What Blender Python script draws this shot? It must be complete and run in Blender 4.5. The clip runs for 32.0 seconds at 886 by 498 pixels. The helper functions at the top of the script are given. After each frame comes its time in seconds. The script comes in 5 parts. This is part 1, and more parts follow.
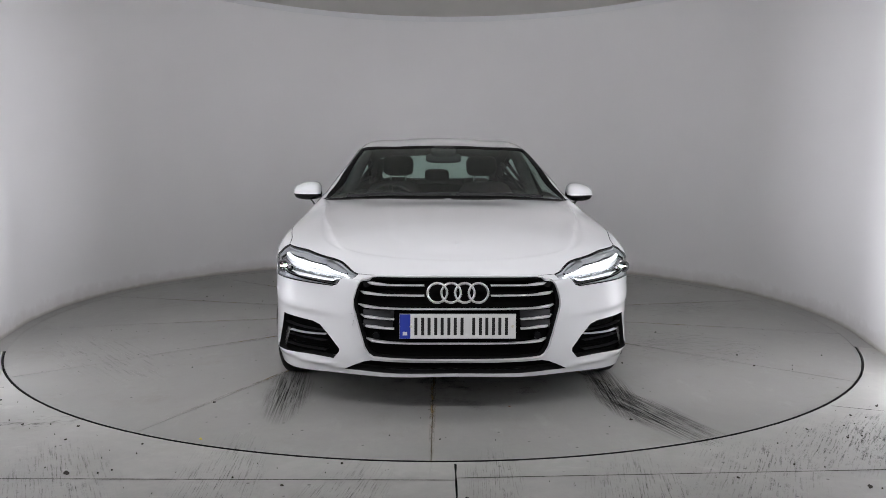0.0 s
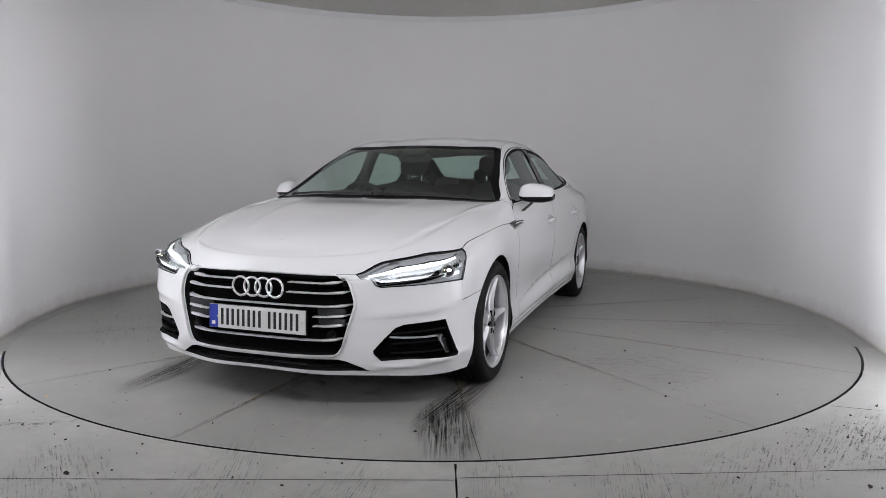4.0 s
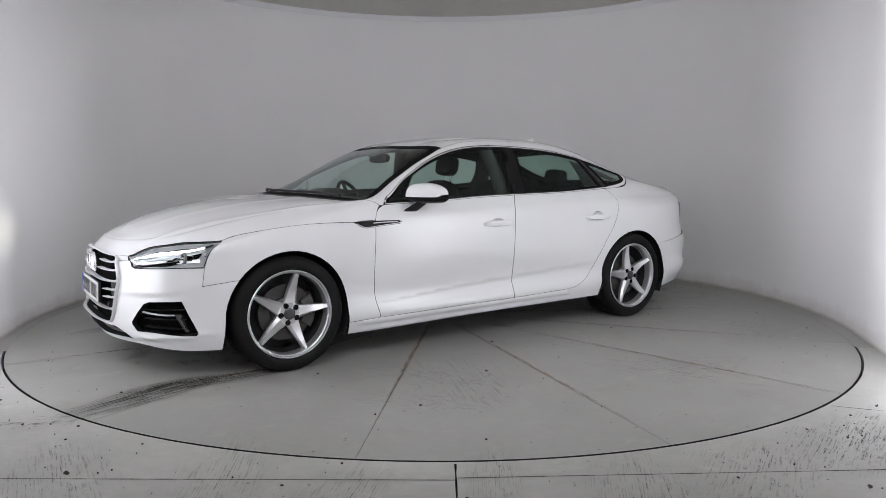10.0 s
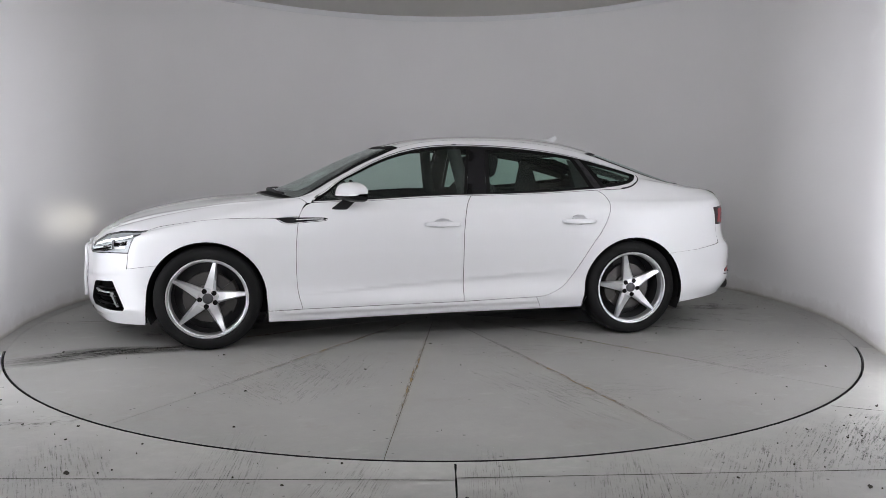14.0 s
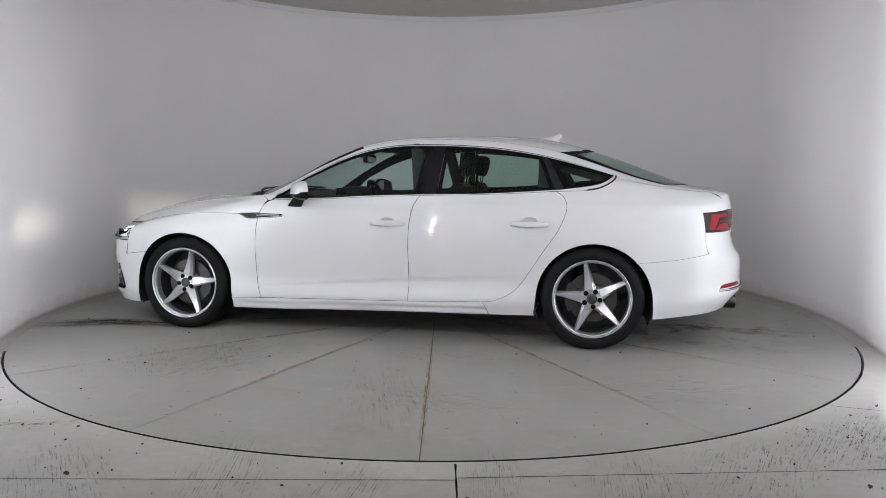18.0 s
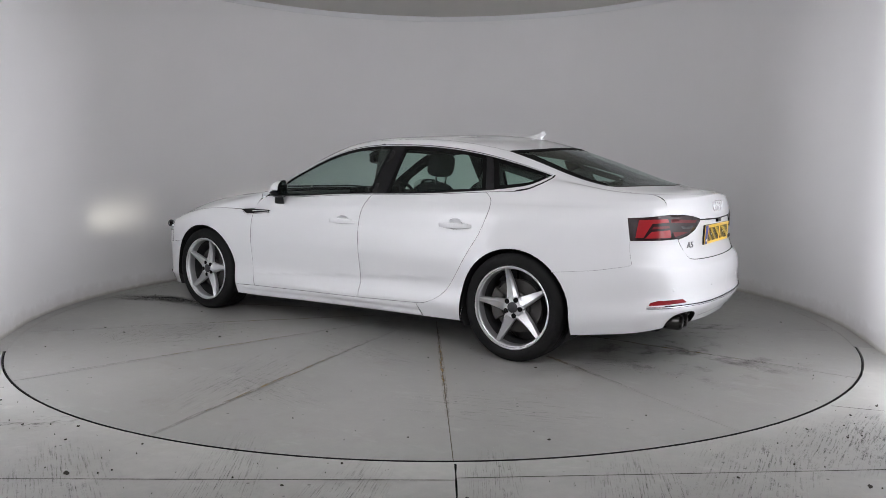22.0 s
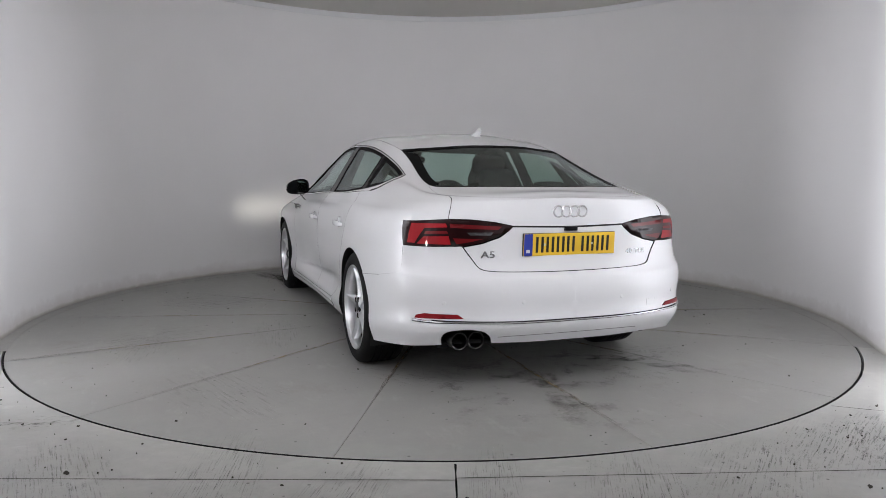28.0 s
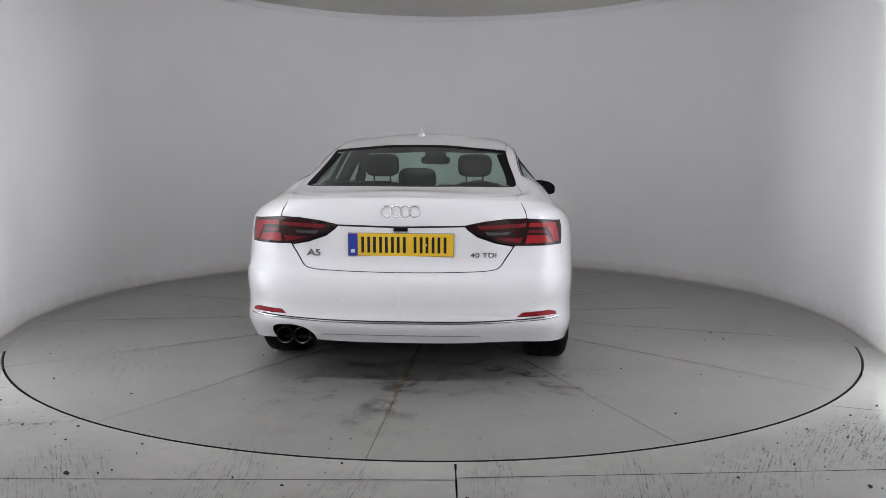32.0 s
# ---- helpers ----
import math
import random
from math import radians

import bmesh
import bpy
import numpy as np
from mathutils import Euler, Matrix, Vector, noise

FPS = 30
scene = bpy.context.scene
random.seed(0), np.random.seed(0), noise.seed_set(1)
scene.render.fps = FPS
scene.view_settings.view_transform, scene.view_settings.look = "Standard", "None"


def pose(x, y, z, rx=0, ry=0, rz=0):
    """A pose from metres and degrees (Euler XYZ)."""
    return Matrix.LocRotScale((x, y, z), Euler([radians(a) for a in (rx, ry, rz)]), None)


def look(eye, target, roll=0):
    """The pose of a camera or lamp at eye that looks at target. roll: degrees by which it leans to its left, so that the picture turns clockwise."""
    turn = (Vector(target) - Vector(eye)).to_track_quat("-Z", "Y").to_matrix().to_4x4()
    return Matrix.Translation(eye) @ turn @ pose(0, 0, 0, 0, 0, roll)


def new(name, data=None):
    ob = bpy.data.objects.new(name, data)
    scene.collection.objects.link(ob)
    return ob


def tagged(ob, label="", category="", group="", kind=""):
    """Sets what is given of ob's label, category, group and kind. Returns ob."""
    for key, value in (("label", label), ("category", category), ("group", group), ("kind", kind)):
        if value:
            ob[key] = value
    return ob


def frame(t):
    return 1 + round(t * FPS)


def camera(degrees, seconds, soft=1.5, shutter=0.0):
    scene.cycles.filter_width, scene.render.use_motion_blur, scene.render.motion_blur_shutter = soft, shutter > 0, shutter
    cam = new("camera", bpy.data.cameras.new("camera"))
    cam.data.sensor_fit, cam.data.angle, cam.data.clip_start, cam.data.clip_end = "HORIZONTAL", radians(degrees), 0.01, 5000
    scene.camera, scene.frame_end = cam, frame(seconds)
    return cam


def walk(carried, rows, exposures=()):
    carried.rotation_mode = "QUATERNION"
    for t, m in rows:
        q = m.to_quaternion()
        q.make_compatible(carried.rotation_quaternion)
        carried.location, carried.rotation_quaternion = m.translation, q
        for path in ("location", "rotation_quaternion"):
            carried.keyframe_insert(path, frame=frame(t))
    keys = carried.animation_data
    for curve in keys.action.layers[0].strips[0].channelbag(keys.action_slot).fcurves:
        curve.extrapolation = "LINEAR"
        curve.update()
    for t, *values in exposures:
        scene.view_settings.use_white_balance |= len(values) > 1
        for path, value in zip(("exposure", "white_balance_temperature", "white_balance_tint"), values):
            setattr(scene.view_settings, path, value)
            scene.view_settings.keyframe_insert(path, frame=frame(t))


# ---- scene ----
# ---- camera: it stands still in front of the turntable ----
cam = camera(62.97, 32.0, soft=.75)
eye = pose(.0569, -5.6542, 1.1283, 83.797) @ pose(0, 0, 0, 0, 0, .374)
walk(cam, [(0, eye), (32, eye)], exposures=[(0, 0.0), (32, 0.0)])

TABLE_R = 2.94          # turntable
WALL_R, WALL_Y = 3.04, .10   # curved wall and its centre
WALL_H = 2.872
CEILING_Z = 2.936
CAR_AT = (.201, .038, 0)     # the car's middle from the turntable's middle, in the turntable's own axes


def heading(t):
    """The turntable's angle at t seconds: it starts from rest and then turns evenly clockwise."""
    return -87.98 - 5.845 * (math.sqrt((t - .28) ** 2 + .012) + (t - .28) - math.sqrt(.28 ** 2 + .012) + .28) / 2 + float(spline([0, 3, 6, 9, 13.5, 19, 23, 28, 32], [0, -.1, -.38, -.47, -.65, -.15, .05, .09, .30], t))


# ---- light ----
world = bpy.data.worlds.new("world")
scene.world = world
world.use_nodes = True
world.node_tree.nodes["Background"].inputs[0].default_value = (.9, .95, 1, 1)
world.node_tree.nodes["Background"].inputs[1].default_value = .03


def area(name, m, w, h, watts, colour=(.985, .965, 1), spread=180):
    data = bpy.data.lights.new(name, "AREA")
    data.spread = radians(spread)
    data.shape, data.size, data.size_y, data.energy, data.color = "RECTANGLE", w, h, watts, colour
    ob = new(name, data)
    ob.matrix_world = m
    return ob


# tall floodlight strips shine on both ends of the curved wall; small spots sit round the opening in the front wall
LIGHT = (.962, .954, 1)
for side in (-1, 1):
    area("flood_strip", look((side * 1.98, -2.65, 1.35), (side * 2.60, -2.06, 1.35)), .16, 2.5, 39, (.93, .93, 1), 64)
    for x, y, z, watts in ((.25, -4.5, 2.5, 17), (.6, -4.5, 2.55, 20.5), (.95, -4.5, 2.6, 21.5), (1.3, -4.5, 2.6, 21.5), (1.65, -4.5, 2.4, 19), (1.7, -4.5, 1.95, 16), (1.7, -4.5, 1.5, 14), (1.7, -4.5, 1.05, 12), (1.7, -4.5, .6, 10.5)):
        data = bpy.data.lights.new("wall_spot", "SPOT")
        data.energy, data.spot_size, data.spot_blend, data.shadow_soft_size = watts, radians(112), .9, .012
        data.color = LIGHT
        ob = new("wall_spot", data)
        ob.matrix_world = look((side * x, y, z), (side * x * .3, .1, .85))
# ---- materials ----
def material(name, colour, rough=.5, metal=0.0, coat=0.0, spec=.5, trans=0.0, ior=1.45, glow=None, power=0.0):
    m = bpy.data.materials.new(name)
    m.use_nodes = True
    b = m.node_tree.nodes["Principled BSDF"]
    for key, value in (("Base Color", (*colour, 1)), ("Roughness", rough), ("Metallic", metal), ("Coat Weight", coat), ("Coat Roughness", .012),
                       ("Specular IOR Level", spec), ("Transmission Weight", trans), ("IOR", ior)):
        b.inputs[key].default_value = value
    if glow:
        b.inputs["Emission Color"].default_value, b.inputs["Emission Strength"].default_value = (*glow, 1), power
    return m


def node(m, kind, links=(), **values):
    """A node in m's tree; links: (input, other node, other's output)."""
    n = m.node_tree.nodes.new(kind)
    for key, value in values.items():
        if key in n.inputs:
            n.inputs[key].default_value = value
        else:
            setattr(n, key, value)
    for key, other, out in links:
        m.node_tree.links.new(other.outputs[out], n.inputs[key])
    return n


def wire(m, a, out, key, target=None):
    m.node_tree.links.new(a.outputs[out], (target or m.node_tree.nodes["Principled BSDF"]).inputs[key])


def ramp(m, source, out, *stops):
    r = m.node_tree.nodes.new("ShaderNodeValToRGB")
    e = r.color_ramp.elements
    while len(e) < len(stops):
        e.new(.5)
    for el, (at, c) in zip(e, stops):
        el.position = at
        el.color = (*c, 1) if isinstance(c, tuple) else (c, c, c, 1)
    m.node_tree.links.new(source.outputs[out], r.inputs[0])
    return r


def noise_tex(m, scale, detail=4, rough=.55, stretch=None):
    co = node(m, "ShaderNodeTexCoord")
    out, key = co, "Object"
    if stretch:
        out, key = node(m, "ShaderNodeMapping", [("Vector", co, "Object")], Scale=stretch), "Vector"
    return node(m, "ShaderNodeTexNoise", [("Vector", out, key)], Scale=scale, Detail=detail, Roughness=rough)


def bump(m, source, out, strength, distance):
    wire(m, node(m, "ShaderNodeBump", [("Height", source, out)], Strength=strength, Distance=distance), "Normal", "Normal")


def mix(m, a, b, fac, mode="MIX"):
    """Colour mix; a, b, fac are (node, output) or values."""
    n = m.node_tree.nodes.new("ShaderNodeMix")
    n.data_type, n.blend_type = "RGBA", mode
    for i, s in ((0, fac), (6, a), (7, b)):
        if isinstance(s, tuple) and not isinstance(s[0], (int, float)):
            m.node_tree.links.new(s[0].outputs[s[1]], n.inputs[i])
        else:
            n.inputs[i].default_value = (*s, 1) if isinstance(s, tuple) else s
    return n


def concrete(name, light, dark, wear):
    """Trowelled concrete: pale clouds, fine grain, brown stains, thin scratches and sparse pits."""
    m = material(name, light, .55)
    fine = noise_tex(m, 14, 8, .72)
    tone = ramp(m, noise_tex(m, 1.1, 6, .6), "Fac", (.32, dark), (.68, light))
    grain = ramp(m, fine, "Fac", (.33, .84), (.62, 1.04))
    one = mix(m, (tone, "Color"), (grain, "Color"), .8, "MULTIPLY")
    brown = ramp(m, noise_tex(m, 2.6, 8, .72), "Fac", (.56, .0), (.72, .30 + wear))
    one = mix(m, (one, 2), (light[0] * .62, light[1] * .55, light[2] * .44), (brown, "Color"))
    pale = ramp(m, noise_tex(m, 3.4, 7, .7, (1.0, 2.2, 1)), "Fac", (.58, .0), (.70, .34))
    one = mix(m, (one, 2), tuple(min(1, c * 1.22) for c in light), (pale, "Color"))
    scratch = ramp(m, noise_tex(m, 3.0, 6, .8, (2.0, 26.0, 1)), "Fac", (.66, .0), (.74, .35 + wear))
    broken = ramp(m, noise_tex(m, 1.6, 3, .6), "Fac", (.50, .0), (.62, 1.0))
    lines = mix(m, (scratch, "Color"), (broken, "Color"), 1.0, "MULTIPLY")
    one = mix(m, (one, 2), tuple(c * .35 for c in dark), (lines, 2))
    spot = node(m, "ShaderNodeTexVoronoi", [("Vector", node(m, "ShaderNodeTexCoord"), "Object")], Scale=9.0)
    pits = ramp(m, spot, "Distance", (.035, .25), (.075, 1.0))
    one = mix(m, (one, 2), (pits, "Color"), .8, "MULTIPLY")
    wire(m, one, 2, "Base Color")
    wire(m, ramp(m, fine, "Fac", (.3, .36), (.7, .60)), "Color", "Roughness")
    bump(m, fine, "Fac", .22, .004)
    return m


TABLE_CONCRETE = concrete("turntable concrete", (.315, .315, .298), (.272, .272, .258), .0)
FLOOR_CONCRETE = concrete("floor concrete", (.415, .416, .394), (.335, .336, .316), -.05)
JOINT = material("joint dirt", (.075, .058, .034), .9)
GAP = material("black gap", (.004, .004, .004), .9, spec=.05)
# the edge's black is the gap's shade, put into its colour
GAP_SHADE_EDGE = material("steel edge in gap shade", (.012, .012, .012), .8, spec=.1)

WALL_PAINT = material("wall paint", (.60, .60, .60), .6, spec=.3)
_n = noise_tex(WALL_PAINT, .8, 3)
wire(WALL_PAINT, ramp(WALL_PAINT, _n, "Fac", (.3, (.79, .788, .79)), (.7, (.82, .818, .82))), "Color", "Base Color")
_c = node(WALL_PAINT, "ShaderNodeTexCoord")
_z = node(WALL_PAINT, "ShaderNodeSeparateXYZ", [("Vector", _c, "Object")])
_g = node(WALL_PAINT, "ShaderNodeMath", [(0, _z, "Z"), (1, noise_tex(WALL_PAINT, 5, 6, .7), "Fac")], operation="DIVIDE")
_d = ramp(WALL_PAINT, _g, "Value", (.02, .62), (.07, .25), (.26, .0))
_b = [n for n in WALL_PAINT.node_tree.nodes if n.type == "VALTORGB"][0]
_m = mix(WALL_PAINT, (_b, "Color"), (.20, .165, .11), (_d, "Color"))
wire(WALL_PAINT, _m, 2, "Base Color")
bump(WALL_PAINT, noise_tex(WALL_PAINT, 60, 3), "Fac", .05, .002)
TRIM_WHITE = material("white trim", (.74, .75, .76), .5)
CEILING_PAINT = material("ceiling paint", (.66, .64, .60), .8)
ROOM_PAINT = material("room paint", (.45, .45, .45), .8)

PAINT = material("white car paint", (.69, .70, .71), .42, coat=1.0, spec=.3)
BLACK_GLOSS = material("gloss black trim", (.008, .008, .009), .2, spec=.25)
PRINT = material("matt black glass print", (.006, .006, .006), .6, spec=.06)
BLACK_PLASTIC = material("black plastic", (.014, .014, .015), .5, spec=.3)
DARK = material("black underside", (.012, .012, .012), .9)
RUBBER = material("tyre rubber", (.010, .010, .0102), .62, spec=.13)
ALLOY = material("silver alloy", (.66, .665, .68), .31, .78)
ALLOY_DARK = material("alloy barrel", (.06, .06, .062), .5, .6)
DISC = material("brake disc steel", (.08, .077, .074), .45, .8)
CHROME = material("chrome", (.84, .84, .85), .26, .9)
SATIN = material("satin aluminium trim", (.72, .72, .73), .34, .3)
BADGE = material("silver badge", (.30, .30, .31), .22, .9)
FABRIC = material("black seat fabric", (.012, .012, .013), .85, spec=.15)
DASH = material("dashboard plastic", (.016, .016, .017), .65, spec=.2)
LINING = material("grey pillar trim", (.030, .031, .030), .9)


def glass(name, tint, gloss=.06):
    """Thin glass: a tinted clear pane with a mirror film."""
    m = bpy.data.materials.new(name)
    m.use_nodes = True
    t = m.node_tree
    t.nodes.remove(t.nodes["Principled BSDF"])
    clear = node(m, "ShaderNodeBsdfTransparent", Color=(*tint, 1))
    shine = node(m, "ShaderNodeBsdfGlossy", Roughness=.02, Color=(.9, .95, .95, 1))
    facing = node(m, "ShaderNodeLayerWeight", Blend=.5)
    steep = node(m, "ShaderNodeMath", [(0, facing, "Facing")], operation="POWER")
    steep.inputs[1].default_value = 4.0
    film = node(m, "ShaderNodeMath", [(0, steep, 0)], operation="MULTIPLY_ADD")
    film.inputs[1].default_value, film.inputs[2].default_value = .80, .035
    both = node(m, "ShaderNodeMixShader")
    t.links.new(film.outputs[0], both.inputs[0])
    t.links.new(clear.outputs[0], both.inputs[1])
    t.links.new(shine.outputs[0], both.inputs[2])
    t.links.new(both.outputs[0], t.nodes["Material Output"].inputs[0])
    return m


GLASS = glass("green tinted glass", (.77, .885, .845))
REAR_GLASS = glass("dark tinted glass", (.63, .79, .725))
LAMP_GLASS = glass("clear lamp glass", (.93, .95, .96))


def stain(name, colour, amount, scale, stretch, broken=5.0, more=.0):
    """Thin dirt and blotches with ragged gaps: a patch of it fades out towards its own edge."""
    m = material(name, colour, .9, spec=.1)
    t = m.node_tree
    co = node(m, "ShaderNodeTexCoord")
    far = node(m, "ShaderNodeVectorMath", [(0, co, "Object")], operation="LENGTH")
    edge = ramp(m, far, "Value", (.35, 1.0), (1.0, .0))
    mp = node(m, "ShaderNodeMapping", [("Vector", co, "Object")], Scale=stretch)
    nz = node(m, "ShaderNodeTexNoise", [("Vector", mp, "Vector")], Scale=scale, Detail=7, Roughness=.7)
    crumbly = node(m, "ShaderNodeTexNoise", [("Vector", co, "Object")], Scale=broken, Detail=6, Roughness=.75)
    spots = mix(m, (ramp(m, nz, "Fac", (.50 - more, .0), (.64 - more, 1.0)), "Color"), (ramp(m, crumbly, "Fac", (.44 - more, .0), (.56 - more, 1.0)), "Color"), 1.0, "MULTIPLY")
    both = mix(m, (edge, "Color"), (spots, 2), 1.0, "MULTIPLY")
    less = mix(m, (both, 2), (amount, amount, amount), 1.0, "MULTIPLY")
    clear = node(m, "ShaderNodeBsdfTransparent")
    sh = node(m, "ShaderNodeMixShader")
    t.links.new(less.outputs[2], sh.inputs[0])
    t.links.new(clear.outputs[0], sh.inputs[1])
    t.links.new(t.nodes["Principled BSDF"].outputs[0], sh.inputs[2])
    t.links.new(sh.outputs[0], t.nodes["Material Output"].inputs[0])
    return m


TYRE_MARK = stain("tyre marks", (.016, .016, .015), .9, 2.0, (.6, 7.0, 1), 1.6, .07)
DARK_BLOTCH = stain("dark blotches", (.02, .019, .017), .6, 2.2, (1, 1, 1), 4.0)
SCUFF = stain("scuffs", (.035, .034, .03), .75, 2.2, (1.0, 13.0, 1), 6.0)
FAINT = stain("faint scuffs", (.09, .082, .066), .32, 2.0, (1.0, 9.0, 1), 5.0)
RUST = stain("brown dirt", (.33, .235, .10), .9, 5.0, (2.2, .2, 1), 9.0, .06)
LEAF = material("dry dirt crumbs", (.03, .026, .018), .9)
# ---- room ----
def grid_mesh(name, verts, faces, mat, smooth=False):
    me = bpy.data.meshes.new(name)
    me.from_pydata([tuple(v) for v in verts], [], faces)
    me.validate()
    me.materials.append(mat)
    if smooth:
        me.polygons.foreach_set("use_smooth", [True] * len(me.polygons))
    me.update()
    return me


def box(bm, x0, x1, y0, y1, z0, z1, m=None):
    vs = [bm.verts.new(Vector((x, y, z)) if m is None else m @ Vector((x, y, z))) for x in (x0, x1) for y in (y0, y1) for z in (z0, z1)]
    fs = [bm.faces.new([vs[i] for i in f]) for f in ((0, 1, 3, 2), (4, 6, 7, 5), (0, 4, 5, 1), (2, 3, 7, 6), (0, 2, 6, 4), (1, 5, 7, 3))]
    return vs, fs


def finish(bm, name, mat, smooth=False, bevel=0.0):
    if bevel:
        bmesh.ops.bevel(bm, geom=list(bm.edges), offset=bevel, segments=2, affect="EDGES", profile=.6)
    bmesh.ops.recalc_face_normals(bm, faces=bm.faces)
    me = bpy.data.meshes.new(name)
    bm.to_mesh(me)
    bm.free()
    me.materials.append(mat)
    if smooth:
        me.polygons.foreach_set("use_smooth", [True] * len(me.polygons))
        me.set_sharp_from_angle(angle=radians(40))
    return me


def part(name, bm, mat, parent, label="", smooth=True, bevel=0.0):
    """Links a bmesh (or a mesh) as one mesh object under a thing or under a part."""
    me = bm if isinstance(bm, bpy.types.Mesh) else finish(bm, name, mat, smooth, bevel)
    ob = new(name, me)
    ob.parent = parent
    return tagged(ob, label) if label else ob


def ring_mesh(name, r0, r1, z0, z1, mat, n=256, cx=0.0, cy=0.0):
    """A flat ring with thickness."""
    verts, faces = [], []
    for i in range(n):
        a = 2 * math.pi * i / n
        for r, z in ((r0, z0), (r1, z0), (r1, z1), (r0, z1)):
            verts.append((cx + r * math.cos(a), cy + r * math.sin(a), z))
        j = (i + 1) % n
        for k in range(4):
            faces.append((4 * i + k, 4 * j + k, 4 * j + (k + 1) % 4, 4 * i + (k + 1) % 4))
    return grid_mesh(name, verts, faces, mat)


GAP_W = .008


def sheet_with_hole(name, mat, size, r, n=128, depth=.12):
    """The floor round the turntable: a square sheet with a round hole and its inner edge."""
    verts, faces = [], []
    for i in range(n):
        a = 2 * math.pi * (i + .5) / n
        c, s = math.cos(a), math.sin(a)
        k = size / max(abs(c), abs(s))
        verts += [(r * c, r * s, -depth), (r * c, r * s, 0), (k * c, k * s, 0)]
        j = (i + 1) % n
        faces += [(3 * i, 3 * j, 3 * j + 1, 3 * i + 1), (3 * i + 1, 3 * j + 1, 3 * j + 2, 3 * i + 2)]
    return grid_mesh(name, verts, faces, mat)


floor = tagged(new("floor", sheet_with_hole("floor", FLOOR_CONCRETE, 9, TABLE_R + GAP_W)), "worn grey concrete floor round the turntable", "floor", kind="structure")
def arc_plate(name, r0, r1, a0, a1, z, mat, n=120):
    """A thin flat plate between two radii."""
    verts, faces = [], []
    for i in range(n + 1):
        a = radians(a0 + (a1 - a0) * i / n)
        for r, h in ((r0, z), (r1, z), (r1, z + .0015), (r0, z + .0015)):
            verts.append((r * math.cos(a), r * math.sin(a), h))
        if i:
            for k in range(4):
                faces.append((4 * i - 4 + k, 4 * i + k, 4 * i + (k + 1) % 4, 4 * i - 4 + (k + 1) % 4))
    return grid_mesh(name, verts, faces, mat)


tagged(new("threshold", arc_plate("threshold", TABLE_R - .012, 3.09, -20.6, 206, .0012, TABLE_CONCRETE)), "thin concrete-grey cover over the gap along the wall's foot", "floor", kind="structure")
# near-black ring below the gap: its colour deepens the gap's shade
pit = tagged(new("pit", ring_mesh("pit", TABLE_R - .1, TABLE_R + .2, -.16, -.10, GAP)), "black gap round the turntable", "floor", kind="structure")


def wall_path():
    """The curved wall's inner line in plan: straight ends towards the camera, and an arc between them."""
    a0 = radians(-14)
    end = (.015 + WALL_R * math.cos(a0) + math.tan(a0) * (4.6 + WALL_Y + WALL_R * math.sin(a0)), -4.6)
    pts = [end]
    for i in range(97):
        a = a0 + (math.pi - 2 * a0) * i / 96
        pts.append((.015 + WALL_R * math.cos(a), WALL_Y + WALL_R * math.sin(a)))
    return pts + [(.03 - end[0], -4.6)]


def along_wall(name, d0, d1, z0, z1, mat):
    """A band along the wall's line, from d0 to d1 metres outside it."""
    p = [Vector(q) for q in wall_path()]
    verts, faces = [], []
    for i, q in enumerate(p):
        t = (p[min(i + 1, len(p) - 1)] - p[max(i - 1, 0)]).normalized()
        out = Vector((t.y, -t.x))
        for d, z in ((d0, z0), (d1, z0), (d1, z1), (d0, z1)):
            verts.append((q.x + out.x * d, q.y + out.y * d, z))
        if i:
            for k in range(4):
                faces.append((4 * i - 4 + k, 4 * i + k, 4 * i + (k + 1) % 4, 4 * i - 4 + (k + 1) % 4))
    faces += [(0, 1, 2, 3), (len(verts) - 4, len(verts) - 3, len(verts) - 2, len(verts) - 1)]
    me = grid_mesh(name, verts, faces, mat)
    bm = bmesh.new()
    bm.from_mesh(me)
    bmesh.ops.recalc_face_normals(bm, faces=bm.faces)
    for f in bm.faces:
        f.smooth = abs(f.normal.z) < .5 and len(f.verts) == 4
    bm.to_mesh(me)
    bm.free()
    me.set_sharp_from_angle(angle=radians(30))
    return me


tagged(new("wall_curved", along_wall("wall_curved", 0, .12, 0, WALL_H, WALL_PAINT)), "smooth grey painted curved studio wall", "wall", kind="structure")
tagged(new("trim", along_wall("trim", -.012, .13, WALL_H, CEILING_Z - .004, TRIM_WHITE)), "white capping strip on the curved wall", "trim", kind="structure")
tagged(new("ceiling", grid_mesh("ceiling", [(-9, -9, CEILING_Z), (9, -9, CEILING_Z), (9, 9, CEILING_Z), (-9, 9, CEILING_Z)], [(0, 3, 2, 1)], CEILING_PAINT)), "plain greyish ceiling", "ceiling", kind="structure")
for wall_name, (x0, x1, y0, y1) in (("wall_north", (-9, 9, 8.88, 9)), ("wall_south", (-9, 9, -9, -8.88)), ("wall_east", (8.88, 9, -8.88, 8.88)), ("wall_west", (-9, -8.88, -8.88, 8.88))):
    bm = bmesh.new()
    box(bm, x0, x1, y0, y1, 0, CEILING_Z)
    tagged(new(wall_name, finish(bm, wall_name, ROOM_PAINT)), "plain grey room wall", "wall", kind="structure")

